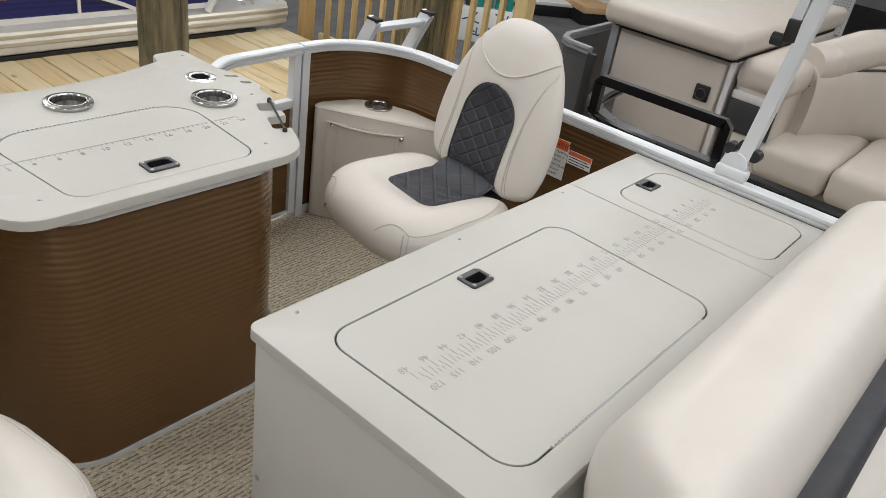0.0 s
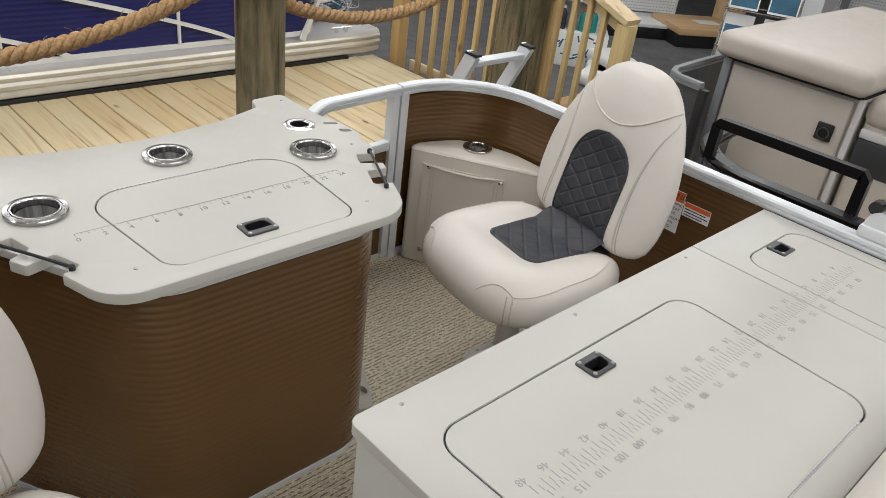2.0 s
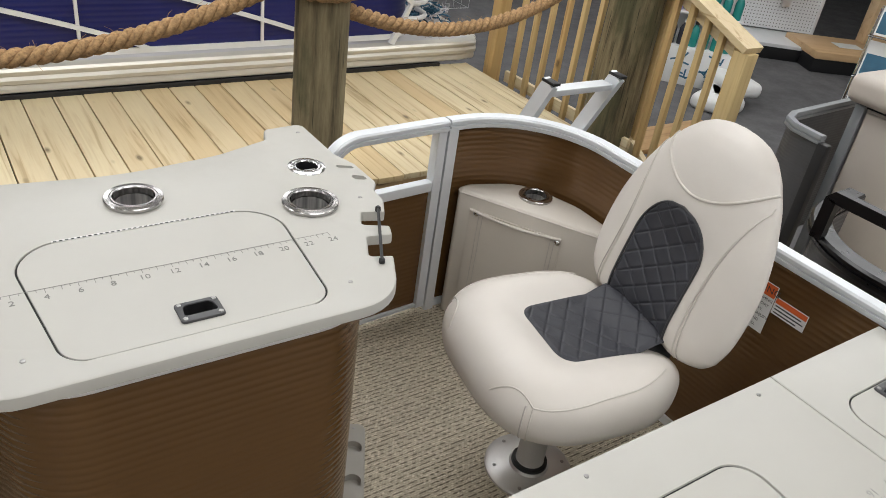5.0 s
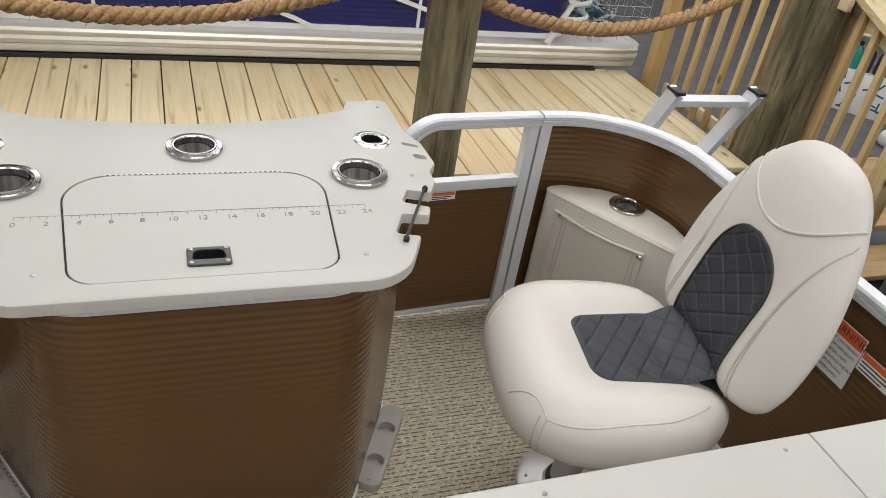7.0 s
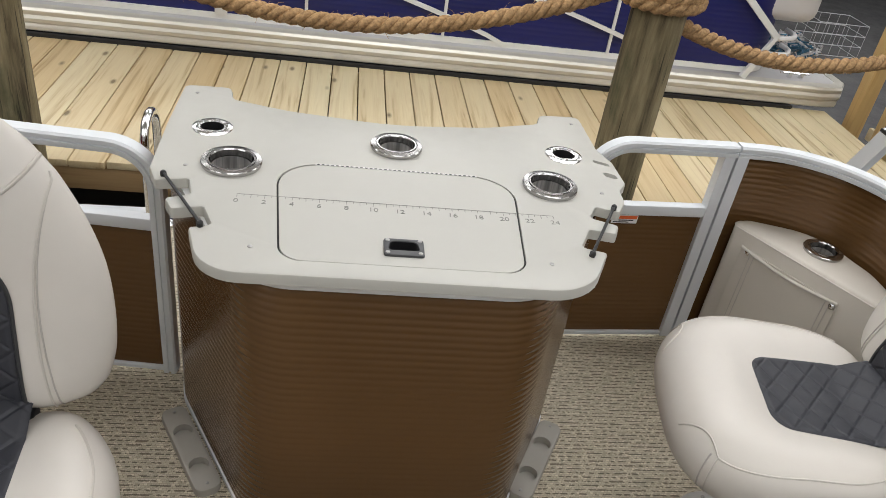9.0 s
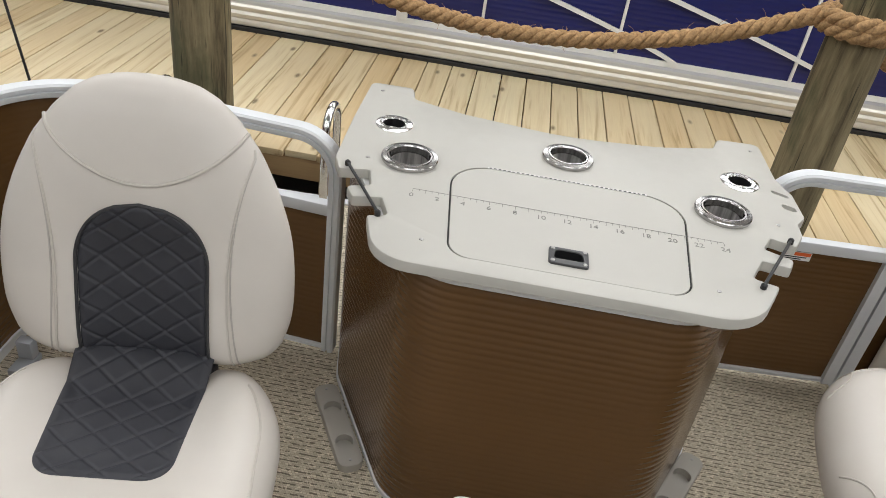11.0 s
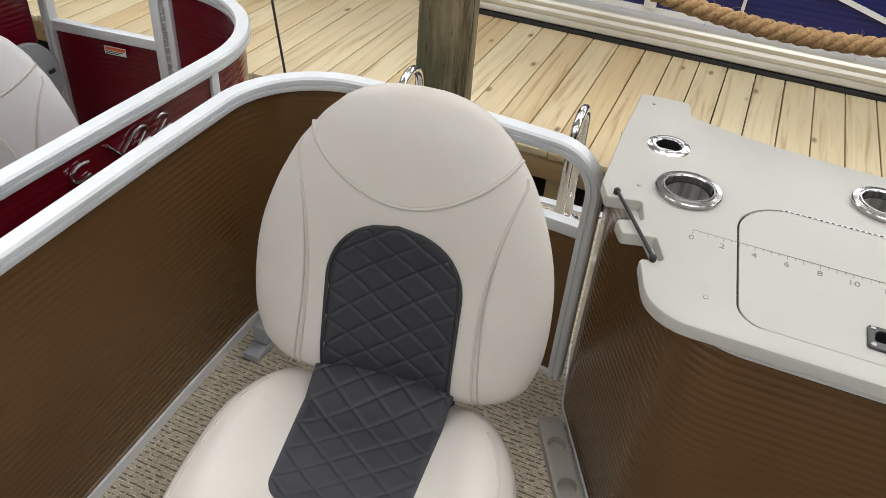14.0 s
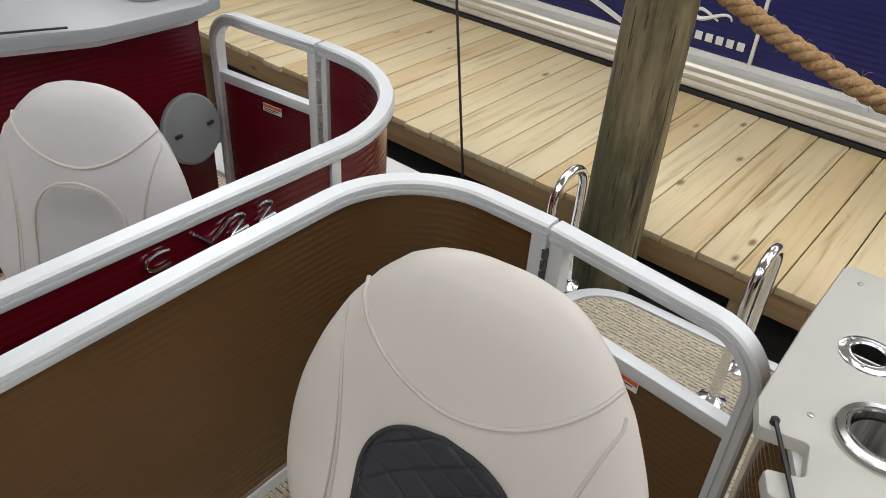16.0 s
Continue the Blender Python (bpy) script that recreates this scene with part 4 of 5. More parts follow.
# ---- corner storage pod ----
pod = thing("corner_storage_pod", "beige vinyl corner storage pod with front pocket", "storage pod")
PODL = fillet([(0.968, 0.474, 0.02), (1.222, 0.055, 0.02), (1.268, 0.055, 0.02), (1.268, 0.24, 0.15), (1.205, 0.43, 0.16), (1.03, 0.482, 0.05)], 8)
part("body", plate(BM(), PODL, [circle(1.172, 0.334, 0.044)], 0.004, 0.452, 0.011), VINYL_POD, pod, "", sharp=60)
part("top_seam", tube(BM(), [(p.x, p.y, 0.4425) for p in inset(PODL, 0.0005)], 0.0022, 6, True), PIPING, pod)
cup_holder(1.172, 0.334, 0.4515, 0.05, pod)
A, B = Vector((0.968, 0.474)), Vector((1.222, 0.055))
d = (B - A).normalized()
nz = Vector((-abs(d.y), -abs(d.x)))
def on_pod(u, z, off):
    p = A + d * u + nz * off
    return Vector((p.x, p.y, z))
bm = BM()
for z0, z1, u0, u1 in ((0.045, 0.400, 0.065, 0.355),):
    vs = [bm.verts.new(on_pod(u, z, o)) for o in (0.001, 0.006) for u, z in ((u0, z0), (u1, z0), (u1, z1), (u0, z1))]
    for f in ((4, 5, 6, 7), (0, 1, 5, 4), (1, 2, 6, 5), (2, 3, 7, 6), (3, 0, 4, 7)):
        bm.faces.new([vs[i] for i in f])
pocket = part("pocket", bm, VINYL_POD, pod, "flat vinyl pocket")
part("pocket_welt", tube(BM(), [on_pod(0.065 + 0.29 * i / 10, 0.402 - 0.012 * math.sin(math.pi * i / 10), 0.008) for i in range(11)], 0.0045, 8), PIPING, pocket)
for u in (0.095, 0.325):
    for du in (0, 0.012):
        part("pocket_seam", tube(BM(), [on_pod(u + du, 0.05, 0.0065), on_pod(u + du, 0.395, 0.0065)], 0.0012, 6), STITCH, pocket)
for u, z in ((0.085, 0.394), (0.345, 0.388), (0.085, 0.062), (0.34, 0.062)):
    bm = lathe(BM(), [(0.009, 0.0), (0.009, 0.003), (0.005, 0.006), (0.0, 0.0065)], (0, 0, 0), 16)
    bmesh.ops.transform(bm, matrix=Matrix.Translation(on_pod(u, z, 0.006)) @ nz.to_3d().to_track_quat("Z", "Y").to_matrix().to_4x4(), verts=bm.verts)
    part("snap", bm, CHROME, pocket, "metal snap")

# warning stickers on the fence and gates
def sticker(label, m, w, h, lines, head, word=""):
    th = thing("warning_sticker", label, "sticker", m, "warning stickers")
    part("paper", box(BM(), -w / 2, w / 2, -h / 2, h / 2, 0, 0.0008), PAPER, th, smooth=False)
    part("heading", box(BM(), -w / 2 + 0.002, w / 2 - 0.002, h / 2 - head, h / 2 - 0.002, 0.0009, 0.0012), ORANGE, th, "orange heading bar", smooth=False)
    if word:
        text_mesh("heading_word", word, head * 0.72, INK, pose(0.006, h / 2 - head / 2 - 0.001, 0.0014), th, 0.0001)
    if lines and isinstance(lines[0], str):
        for i, t in enumerate(lines):
            text_mesh("text_line", t, 0.0108, INK, pose(0, h / 2 - head - 0.010 - i * (h - head - 0.008) / len(lines), 0.0010), th, 0.0001)
    else:
        b = BM()
        for i, f in enumerate(lines):
            y = h / 2 - head - (i + 0.7) * (h - head) / (len(lines) + 0.4)
            box(b, -w * 0.44, -w * 0.44 + w * 0.88 * f, y - 0.0016, y + 0.0016, 0.0009, 0.0011)
        part("text_bar", b, INK, th, smooth=False)
    return th


FW = pose(RX - 0.0055, -0.362, 0.508, 90, 0, -90)
sticker("white and orange WARNING sticker on the brown fence", FW, 0.112, 0.135, ["DO NOT USE FISHING", "SEATS WHEN BOAT", "IS UNDER WAY.", "AVOID SERIOUS INJURY", "FROM FALLING", "OVERBOARD."], 0.034, "WARNING")
sticker("small orange and white warning sticker on the fence", pose(RX - 0.0055, -0.464, 0.530, 90, 0, -90), 0.088, 0.046, [0.9, 1.0, 0.8], 0.016)
sticker("small orange and white sticker below gate rail", pose(0.665, 0.4735, 0.428, 90, 0, 4.1), 0.075, 0.026, [0.9, 0.7], 0.012)
sticker("small orange and white sticker below gate rail", pose(-0.735, 0.2615, 0.428, 90, 0, -5.1), 0.075, 0.026, [0.9, 0.7], 0.012)

# bimini mast on the fence rail
mast = thing("bimini_pole", "silver square bimini pole with black clamp", "pole")
top = Vector((1.302, -1.050, 1.75))
foot = Vector((1.300, -0.945, 0.725))
part("tube", sweep(BM(), [foot, top], [(-0.018, -0.018), (0.018, -0.018), (0.018, 0.018), (-0.018, 0.018)], up=(0, 1, 0)), ALU, mast)
bm = box(BM(), 1.268, 1.308, -0.975, -0.885, 0.667, 0.70, 0.008)
lathe(bm, [(0.038, -0.012), (0.038, 0.012)], (0, 0, 0), 24, pose(1.288, -0.93, 0.705, 0, 90, 0))
part("base_mount", bm, ALU, mast, "aluminium deck mount")
bm = BM()
for z, o in ((0.765, 0.0), (0.745, -0.035), (0.745, 0.035)):
    lathe(bm, [(0.010, -0.017), (0.017, -0.015), (0.017, 0.015), (0.010, 0.017)], (0, 0, 0), 14, pose(1.30, -0.937 + o, z, 0, 90, 0))
part("knob", bm, BLACK, mast, "black clamp knobs")
q = foot.lerp(top, 0.35)
bm = box(BM(), q.x - 0.019, q.x + 0.019, q.y + 0.012, q.y + 0.050, q.z - 0.03, q.z + 0.03, 0.006)
lathe(bm, [(0.011, -0.035), (0.017, -0.033), (0.017, 0.0)], (0, 0, 0), 14, pose(q.x, q.y + 0.045, q.z - 0.03, 90, 0, 0))
part("clamp", bm, BLACK, mast)
part("second_tube", sweep(BM(), [q + Vector((0.0, 0.035, 0.0)), top + Vector((0.0, 0.06, 0))], POST, up=(0, 1, 0)), ALU, mast)

# latch block on the deck by the side fence
th = thing("deck_cleat", "small grey plastic fence bracket on the deck", "bracket")
bm = box(BM(), -0.022, 0.022, -0.04, 0.04, 0.0, 0.02, 0.004)
box(bm, -0.02, 0.02, 0.005, 0.035, 0.02, 0.075, 0.005)
part("bracket", bm, PALE_GREY, th)
th.matrix_basis = pose(-1.222, -0.005, 0.0, 0, 0, 0)

# boarding ladder folded on the stern, right
ladder = thing("boarding_ladder", "folded aluminium boarding ladder on the stern", "ladder")
for x in (1.585, 1.925):
    a, b = Vector((x, 0.80, 0.61)), Vector((x - 0.02, 1.08, 0.02))
    part("side_rail", sweep(BM(), [b, a], [(-0.03, -0.014), (0.03, -0.014), (0.03, 0.014), (-0.03, 0.014)], up=(1, 0, 0)), ALU, ladder)
    part("end_cap", box(BM(), x - 0.017, x + 0.017, 0.765, 0.835, 0.607, 0.619, 0.003), BLACK, ladder)
for t in (0.05, 0.5):
    c = Vector((1.755, 0.815, 0.593)).lerp(Vector((1.735, 1.08, 0.02)), t)
    part("step", box(BM(), c.x - 0.155, c.x + 0.155, c.y - 0.03, c.y + 0.03, c.z - 0.012, c.z + 0.012, 0.003), ALU, ladder)
th = thing("stern_platform", "pale stern step beyond the boat's fence", "platform")
part("panel", box(BM(), 1.34, 2.05, 0.58, 1.2, -0.04, 0.0, 0.01), VINYL_GREY, th)


def grab_rail(x, y, turn, label):
    th = thing("grab_rail", label, "grab rail", pose(x, y, 0, 0, 0, turn), "swim platform grab rails")
    pts = [(0, 0, 0.01), (0, 0, 0.36)] + [(0, 0.075 - 0.075 * math.cos(radians(q)), 0.36 + 0.075 * math.sin(radians(q))) for q in range(15, 181, 15)] + [(0, 0.15, 0.12), (0, 0.165, 0.03)]
    part("tube", tube(BM(), pts, 0.0135, 14), CHROME, th)
    part("flange", lathe(BM(), [(0.036, 0.0), (0.036, 0.006), (0.02, 0.014), (0.014, 0.02)], (0, 0, 0), 24), CHROME, th)
    part("flange", lathe(BM(), [(0.036, 0.0), (0.036, 0.006), (0.02, 0.014), (0.014, 0.02)], (0, 0.165, 0), 24), CHROME, th)


grab_rail(-0.68, 0.80, 0, "chrome grab rail standing on the swim platform")
grab_rail(-1.22, 0.78, 0, "chrome grab rail standing on the swim platform")

# ---- dock ----
DOCK = pose(0, 1.722, -0.205, 0, 0, 0)
dock = thing("dock", "new pine plank dock between the display boats", "dock", DOCK)
X0, X1, DEEP = -7.0, 2.968, 1.41
part("fascia", box(BM(), X0, X1, 0.02, 0.058, -0.150, -0.034, 0.004), PINE_X, dock, "pine fascia board")
part("fascia", box(BM(), X0, X1, DEEP - 0.06, DEEP - 0.02, -0.225, -0.034, 0.004), PINE_X, dock)
part("fascia", box(BM(), X1 - 0.05, X1 - 0.012, 0.06, DEEP - 0.06, -0.225, -0.034, 0.004), PINE_X, dock)
for x in (-6.2, -4.4, -2.9, -2.05, -0.9, 0.6, 1.5, 2.4):
    part("leg", box(BM(), x - 0.045, x + 0.045, 0.06, 0.15, FLOOR + 0.205, -0.034, 0.004), PINE_V, dock)
    part("leg", box(BM(), x - 0.045, x + 0.045, DEEP - 0.15, DEEP - 0.06, FLOOR + 0.205, -0.034, 0.004), PINE_V, dock)
rng = random.Random(4)
pitch = 0.1505
n = int((X1 - X0) / pitch)
planks = []
for k in range(3):
    ob = part("plank", box(BM(), -0.0722, 0.0722, 0.0, DEEP, -0.033, 0.0, 0.003, 2), PINE, dock)
    ob.location = (X1 - pitch * (k + 0.5), 0.004 * k, 0.001 * k)
    planks.append(ob.data)
for k in range(3, n):
    ob = new("plank", planks[k % 3])
    ob.parent = dock
    ob.location = (X1 - pitch * (k + 0.5), rng.uniform(-0.008, 0.008), rng.uniform(-0.002, 0.001))


def dock_post(x, y, r, h, label, lean=0.0):
    th = thing("dock_post", label, "post", pose(x, y, FLOOR, lean, 0, 0), "dock posts")
    bm, n, rows = BM(), 28, 26
    rings = []
    for i in range(rows + 1):
        z = h * i / rows
        ring = []
        for j in range(n):
            a = 2 * math.pi * j / n
            q = r * (1 + 0.035 * noise.noise(Vector((3 * math.cos(a), 3 * math.sin(a), z * 0.8 + x))) - 0.04 * i / rows)
            ring.append(bm.verts.new((q * math.cos(a), q * math.sin(a), z)))
        rings.append(ring)
    for a, b in zip(rings, rings[1:]):
        for j in range(n):
            bm.faces.new((a[j], a[(j + 1) % n], b[(j + 1) % n], b[j]))
    bm.faces.new(rings[0][::-1])
    bm.faces.new(rings[-1])
    part("shaft", bm, PILE, th, "round weathered timber pile")


PTOP = 1.15
dock_post(-1.39, 1.575, 0.118, PTOP - FLOOR, "round weathered greenish timber dock post")
dock_post(1.035, 1.546, 0.108, PTOP - FLOOR, "round weathered greenish timber dock post with rope")
dock_post(3.20, 1.92, 0.16, 1.3 - FLOOR, "thick round weathered timber post by the stair")


def twisted(bm, pts, r=0.031, lay=0.135, n=8):
    """Three strands laid round a line."""
    pts = [Vector(p) for p in pts]
    length, acc = [0.0], 0.0
    for a, b in zip(pts, pts[1:]):
        acc += (b - a).length
        length.append(acc)
    for k in range(3):
        line = []
        for i, p in enumerate(pts):
            t = (pts[min(i + 1, len(pts) - 1)] - pts[max(i - 1, 0)]).normalized()
            s = t.cross(Vector((0, 0, 1))).normalized()
            o = s.cross(t)
            a = 2 * math.pi * (length[i] / lay + k / 3)
            line.append(p + (s * math.cos(a) + o * math.sin(a)) * r * 0.52)
        tube(bm, line, r * 0.56, n)
    return bm


def sag(a, b, low, n=150):
    """A hanging line from a to b whose lowest point is low above or below z = 0."""
    a, b = Vector(a), Vector(b)
    out = []
    drop = (a.z + b.z) / 2 - low
    for i in range(n + 1):
        t = i / n
        p = a.lerp(b, t)
        p.z -= drop * 4 * t * (1 - t)
        out.append(p)
    return out


def fuzz(bm, pts, count, seed):
    r = random.Random(seed)
    for _ in range(count):
        p = Vector(r.choice(pts)) + Vector((r.uniform(-1, 1), r.uniform(-1, 1), r.uniform(-1, 1))).normalized() * 0.028
        q = p + Vector((r.uniform(-1, 1), r.uniform(-1, 1), r.uniform(-0.6, 1))) * 0.034
        tube(bm, [p, p.lerp(q, 0.5) + Vector((0, 0, 0.006)), q], 0.0008, 3)


for a, b, low in (((-1.29, 1.57, 0.815), (0.94, 1.55, 0.815), 0.543), ((1.13, 1.55, 0.675), (3.06, 1.86, 0.98), 0.560)):
    line = sag(a, b, low)
    bm = twisted(BM(), line)
    fuzz(bm, line, 320, 7)
    tagged(part("dock_rope", bm, ROPE, None, sharp=80), "thick tan manila rope hanging between dock posts", "rope", "dock ropes")
for x, y, r, zw in ((1.035, 1.546, 0.108, 0.745), (-1.39, 1.575, 0.118, 0.86)):
    line = [(x + (r + 0.024) * math.cos(radians(q)), y + (r + 0.024) * math.sin(radians(q)), zw + 0.05 * q / 560) for q in range(0, 700, 8)]
    tagged(part("rope_wrap", twisted(BM(), line), ROPE, None, sharp=80), "tan manila rope wound round the post top", "rope", "dock ropes")

# ---- navy boat beyond the dock ----
NB = pose(0, 3.135, -0.205, 0, 0, 0)
navy = thing("pontoon_boat", "navy blue pontoon boat with white rails", "boat", NB, "display boats")
part("rub_strip", box(BM(), -9, 2.72, -0.03, 0.02, -0.03, 0.022, 0.004), BLACK, navy, "black rubber strip")
sk = [(-0.06, 0.02), (-0.005, 0.02), (0.012, 0.03), (0.016, 0.05), (0.008, 0.068), (0.020, 0.078), (0.024, 0.098), (0.012, 0.116), (0.018, 0.124), (0.020, 0.142), (0.008, 0.156), (-0.06, 0.158)]
part("skirting", sweep(BM(), [(-9, 0, 0), (2.9, 0, 0), (3.02, 0.02, 0), (3.09, 0.12, 0), (3.10, 2.4, 0)], sk), SKIRT, navy, "ivory fluted deck skirting")
part("deck", box(BM(), -9, 3.06, 0.05, 2.4, 0.13, 0.155), VINYL_GREY, navy, "pale grey deck")
BP = [(-9, 0.055), (2.30, 0.055)] + arc(2.30, 0.305, 0.25, -90, 0, 10) + [(2.55, 2.2)]
part("panel", ribbed(BM(), resample(BP, 0.3), 0.215, 0.86, 0.03, 0.0016), BLUE, navy, "navy ribbed panels")
part("bottom_rail", sweep(BM(), [(p.x, p.y, 0.2) for p in resample(BP, 0.2)], [(-0.012, -0.016), (0.016, -0.016), (0.016, 0.016), (-0.012, 0.016)]), WHITE_ALU, navy, "white bottom rail")
part("top_rail", sweep(BM(), [(p.x, p.y, 0.87) for p in resample(BP, 0.2)], RAIL), WHITE_ALU, navy, "white top rail")
part("seat_back", box(BM(), 2.20, 2.74, 0.08, 0.9, 0.50, 0.92, 0.08, 5), VINYL_GREY, navy, "pale vinyl lounge corner")
for x, w in ((-8.0, 0.03), (-4.9, 0.03), (-0.835, 0.033)):
    part("post", box(BM(), x - w, x + w, 0.02, 0.05, 0.215, 0.86, 0.004), WHITE_ALU, navy)
for x in (-6.4, -3.3, -1.55, -0.36, 0.435, 1.45):
    part("slim_post", box(BM(), x - 0.009, x + 0.009, 0.034, 0.05, 0.215, 0.86, 0.002), WHITE_ALU, navy)
for x in (-5.6, -2.2, 0.80, 1.84):
    pts = [(x - 1.9 * math.sin(radians(q)), 0.036, 0.205 + 0.55 * math.sin(radians(q)) ** 0.85) for q in range(0, 64, 3)]
    part("arch", sweep(BM(), pts, [(-0.012, -0.008), (0.012, -0.008), (0.012, 0.008), (-0.012, 0.008)], up=(0, 1, 0)), WHITE_ALU, navy, "white curved accent rail")
part("strut", sweep(BM(), [(2.34, 0.02, 0.16), (2.47, 0.02, 0.43), (2.08, 0.02, 0.75)], [(-0.02, -0.012), (0.02, -0.012), (0.02, 0.012), (-0.02, 0.012)], up=(0, 1, 0)), WHITE_ALU, navy)
for z in (0.32, 0.42):
    part("corner_rail", tube(BM(), [(2.45, 0.03, z)] + [(x, y, z) for x, y in arc(2.50, 0.19, 0.16, -90, 20, 8)], 0.016, 8), WHITE_ALU, navy)
bm = tube(BM(), [(2.66, 0.12, 0.185), (2.84, 0.12, 0.185)], 0.008, 8)
box(bm, 2.70, 2.72, 0.105, 0.135, 0.155, 0.19)
box(bm, 2.78, 2.80, 0.105, 0.135, 0.155, 0.19)
part("cleat", bm, CHROME, navy, "chrome mooring cleat")
part("emblem_swoosh", tube(BM(), [(-1.80 + 0.10 * math.cos(radians(q)), 0.046, 0.40 + 0.025 * math.sin(radians(2 * q))) for q in range(0, 300, 12)], lambda q: 0.004 + 0.008 * math.sin(math.pi * q / 25), 6), WHITE_ALU, navy, "white swoosh emblem")
for i in range(6):
    x = -1.93 + 0.058 * i
    part("emblem_letter", box(BM(), x, x + 0.040, 0.046, 0.05, 0.268, 0.312, 0.002), WHITE_ALU, navy, "plain white lettering block")
for y in (0.55, 1.9):
    part("pontoon", lathe(BM(), [(0.29, -9.0), (0.29, 2.3), (0.2, 2.75), (0.02, 3.0)], (0, 0, 0), 24, pose(0, y, -0.17, 0, 90, 0)), ALU, navy, "aluminium pontoon tube")

# hose heap and wire basket beyond
th = thing("netting_heap", "crumpled blue and white netting on the boat's bow deck", "netting")
bm, r = BM(), random.Random(9)
for i in range(60):
    c = Vector((2.80 + r.uniform(-0.16, 0.22), 3.66 + r.uniform(-0.15, 0.2), -0.04 + r.uniform(0.0, 0.11)))
    tube(bm, [c + Vector((r.uniform(-.06, .06), r.uniform(-.06, .06), r.uniform(-.02, .04))) for _ in range(5)], 0.006, 5)
part("cord", bm, STEEL_BLUE, th)
bm = BM()
for i in range(50):
    c = Vector((2.80 + r.uniform(-0.16, 0.24), 3.66 + r.uniform(-0.15, 0.2), -0.03 + r.uniform(0.0, 0.12)))
    tube(bm, [c + Vector((r.uniform(-.06, .06), r.uniform(-.06, .06), r.uniform(-.02, .04))) for _ in range(5)], 0.005, 5)
part("pale_cord", bm, VINYL_GREY, th, "pale grey cords")
th = thing("wire_basket", "white wire basket standing on the shop floor", "basket")
for z in (-0.744, -0.63, -0.52, -0.41):
    part("wire_hoop", tube(BM(), [(4.66, 6.2, z), (5.21, 6.2, z), (5.21, 6.6, z), (4.66, 6.6, z)], 0.004, 6, True), WHITE_ALU, th)
for x in [4.66 + 0.11 * i for i in range(6)]:
    for y in (6.2, 6.6):
        part("wire_upright", tube(BM(), [(x, y, -0.75), (x, y, -0.41)], 0.002, 4), WHITE_ALU, th)

# ---- red boat alongside ----
red = thing("pontoon_boat", "deep red pontoon boat with silver rails", "boat", None, "display boats")
RPATH = [(-1.435, -3.0), (-1.437, 0.12)] + arc(-1.80, 0.215, 0.363, 0, 90) + [(-1.884, 0.577)]
pts = resample(fillet([(x, y, 0.0) for x, y in RPATH], 2, False), 0.05)
part("top_rail", sweep(BM(), [(p.x, p.y, 0.655) for p in pts], RAIL), ALU, red, "silver top rail")
part("panel", ribbed(BM(), pts, 0.045, 0.637, 0.0165, 0.0011), RED, red, "deep red ribbed side")
part("floor_channel", sweep(BM(), [(p.x, p.y, 0.02) for p in pts], [(-0.008, -0.024), (0.008, -0.024), (0.008, 0.004), (-0.008, 0.004)]), ALU, red)
for x, y in ((-1.437, 0.20), (-1.868, 0.577)):
    part("post", box(BM(), x - 0.011, x + 0.011, y - 0.014, y + 0.014, 0.0, 0.636, 0.004), ALU, red)
ga = thing("boat_gate", "deep red boat gate with silver frame, closed", "gate", pose(-1.891, 0.574, 0, 0, 0, 180 + 6), "boarding gates")
w, r, z1 = 0.42, 0.10, 0.655
run = [(0.002, z1)] + [(w - r + r * math.sin(radians(q)), z1 - r + r * math.cos(radians(q))) for q in range(0, 91, 9)] + [(w, 0.045)]
part("gate_frame", sweep(BM(), [(x, 0, z) for x, z in run], [(u, v) for v, u in RAIL], up=(0, 1, 0)), ALU, ga)
part("hinge_stile", box(BM(), 0.004, 0.036, -0.016, 0.016, 0.045, 0.645, 0.003), ALU, ga)
part("middle_rail", box(BM(), 0.034, w - 0.015, -0.015, 0.015, 0.445, 0.477, 0.004), ALU, ga)
part("panel", ribbed(BM(), [(0.03, 0), (w / 2, 0), (w - 0.012, 0)], 0.05, 0.446), RED, ga)
hb = BM()
for i in range(22):
    lathe(hb, [(0.0065, 0), (0.0065, 0.019)], (-0.004, 0.014, 0.07 + i * 0.025), 8)
part("hinge", hb, STEEL, ga)
sticker("small orange and white sticker below gate rail", pose(-2.07, 0.5380, 0.418, 90, 0, 6), 0.075, 0.026, [0.9, 0.7], 0.012)
RC = fillet([(-2.345, 0.50, 0.0), (-2.38, 0.20, 0.1), (-2.42, -0.25, 0.14), (-3.5, -0.35, 0.1)], 8, closed=False)
rc = thing("fishing_console", "deep red ribbed console with pale board top", "console")
part("body", ribbed(BM(), resample(RC, 0.05), 0.012, 0.675, 0.0165, 0.0011), RED, rc)
part("tabletop", plate(BM(), fillet([(-2.165, 0.40, 0.05), (-2.17, 0.12, 0.15), (-2.34, -0.32, 0.1), (-3.5, -0.5, 0.05), (-3.5, 0.5, 0.05), (-2.20, 0.50, 0.05)], 8), [], 0.70, 0.735, 0.006), RED_TOP, rc, "board top with shade put into its grey")
part("top_trim", plate(BM(), fillet([(-2.21, 0.39, 0.05), (-2.215, 0.12, 0.15), (-2.38, -0.28, 0.1), (-3.4, -0.45, 0.05), (-3.4, 0.45, 0.05), (-2.24, 0.46, 0.05)], 8), [], 0.672, 0.70, 0.002), WHITE_ALU, rc)
part("bungee_cord", tube(BM(), [(-2.28, -0.12, 0.741), (-2.20, 0.05, 0.742)], 0.003, 6), BLACK, rc, "black retaining cord")
cup_holder(-2.316, 0.33, 0.735, 0.055, rc)
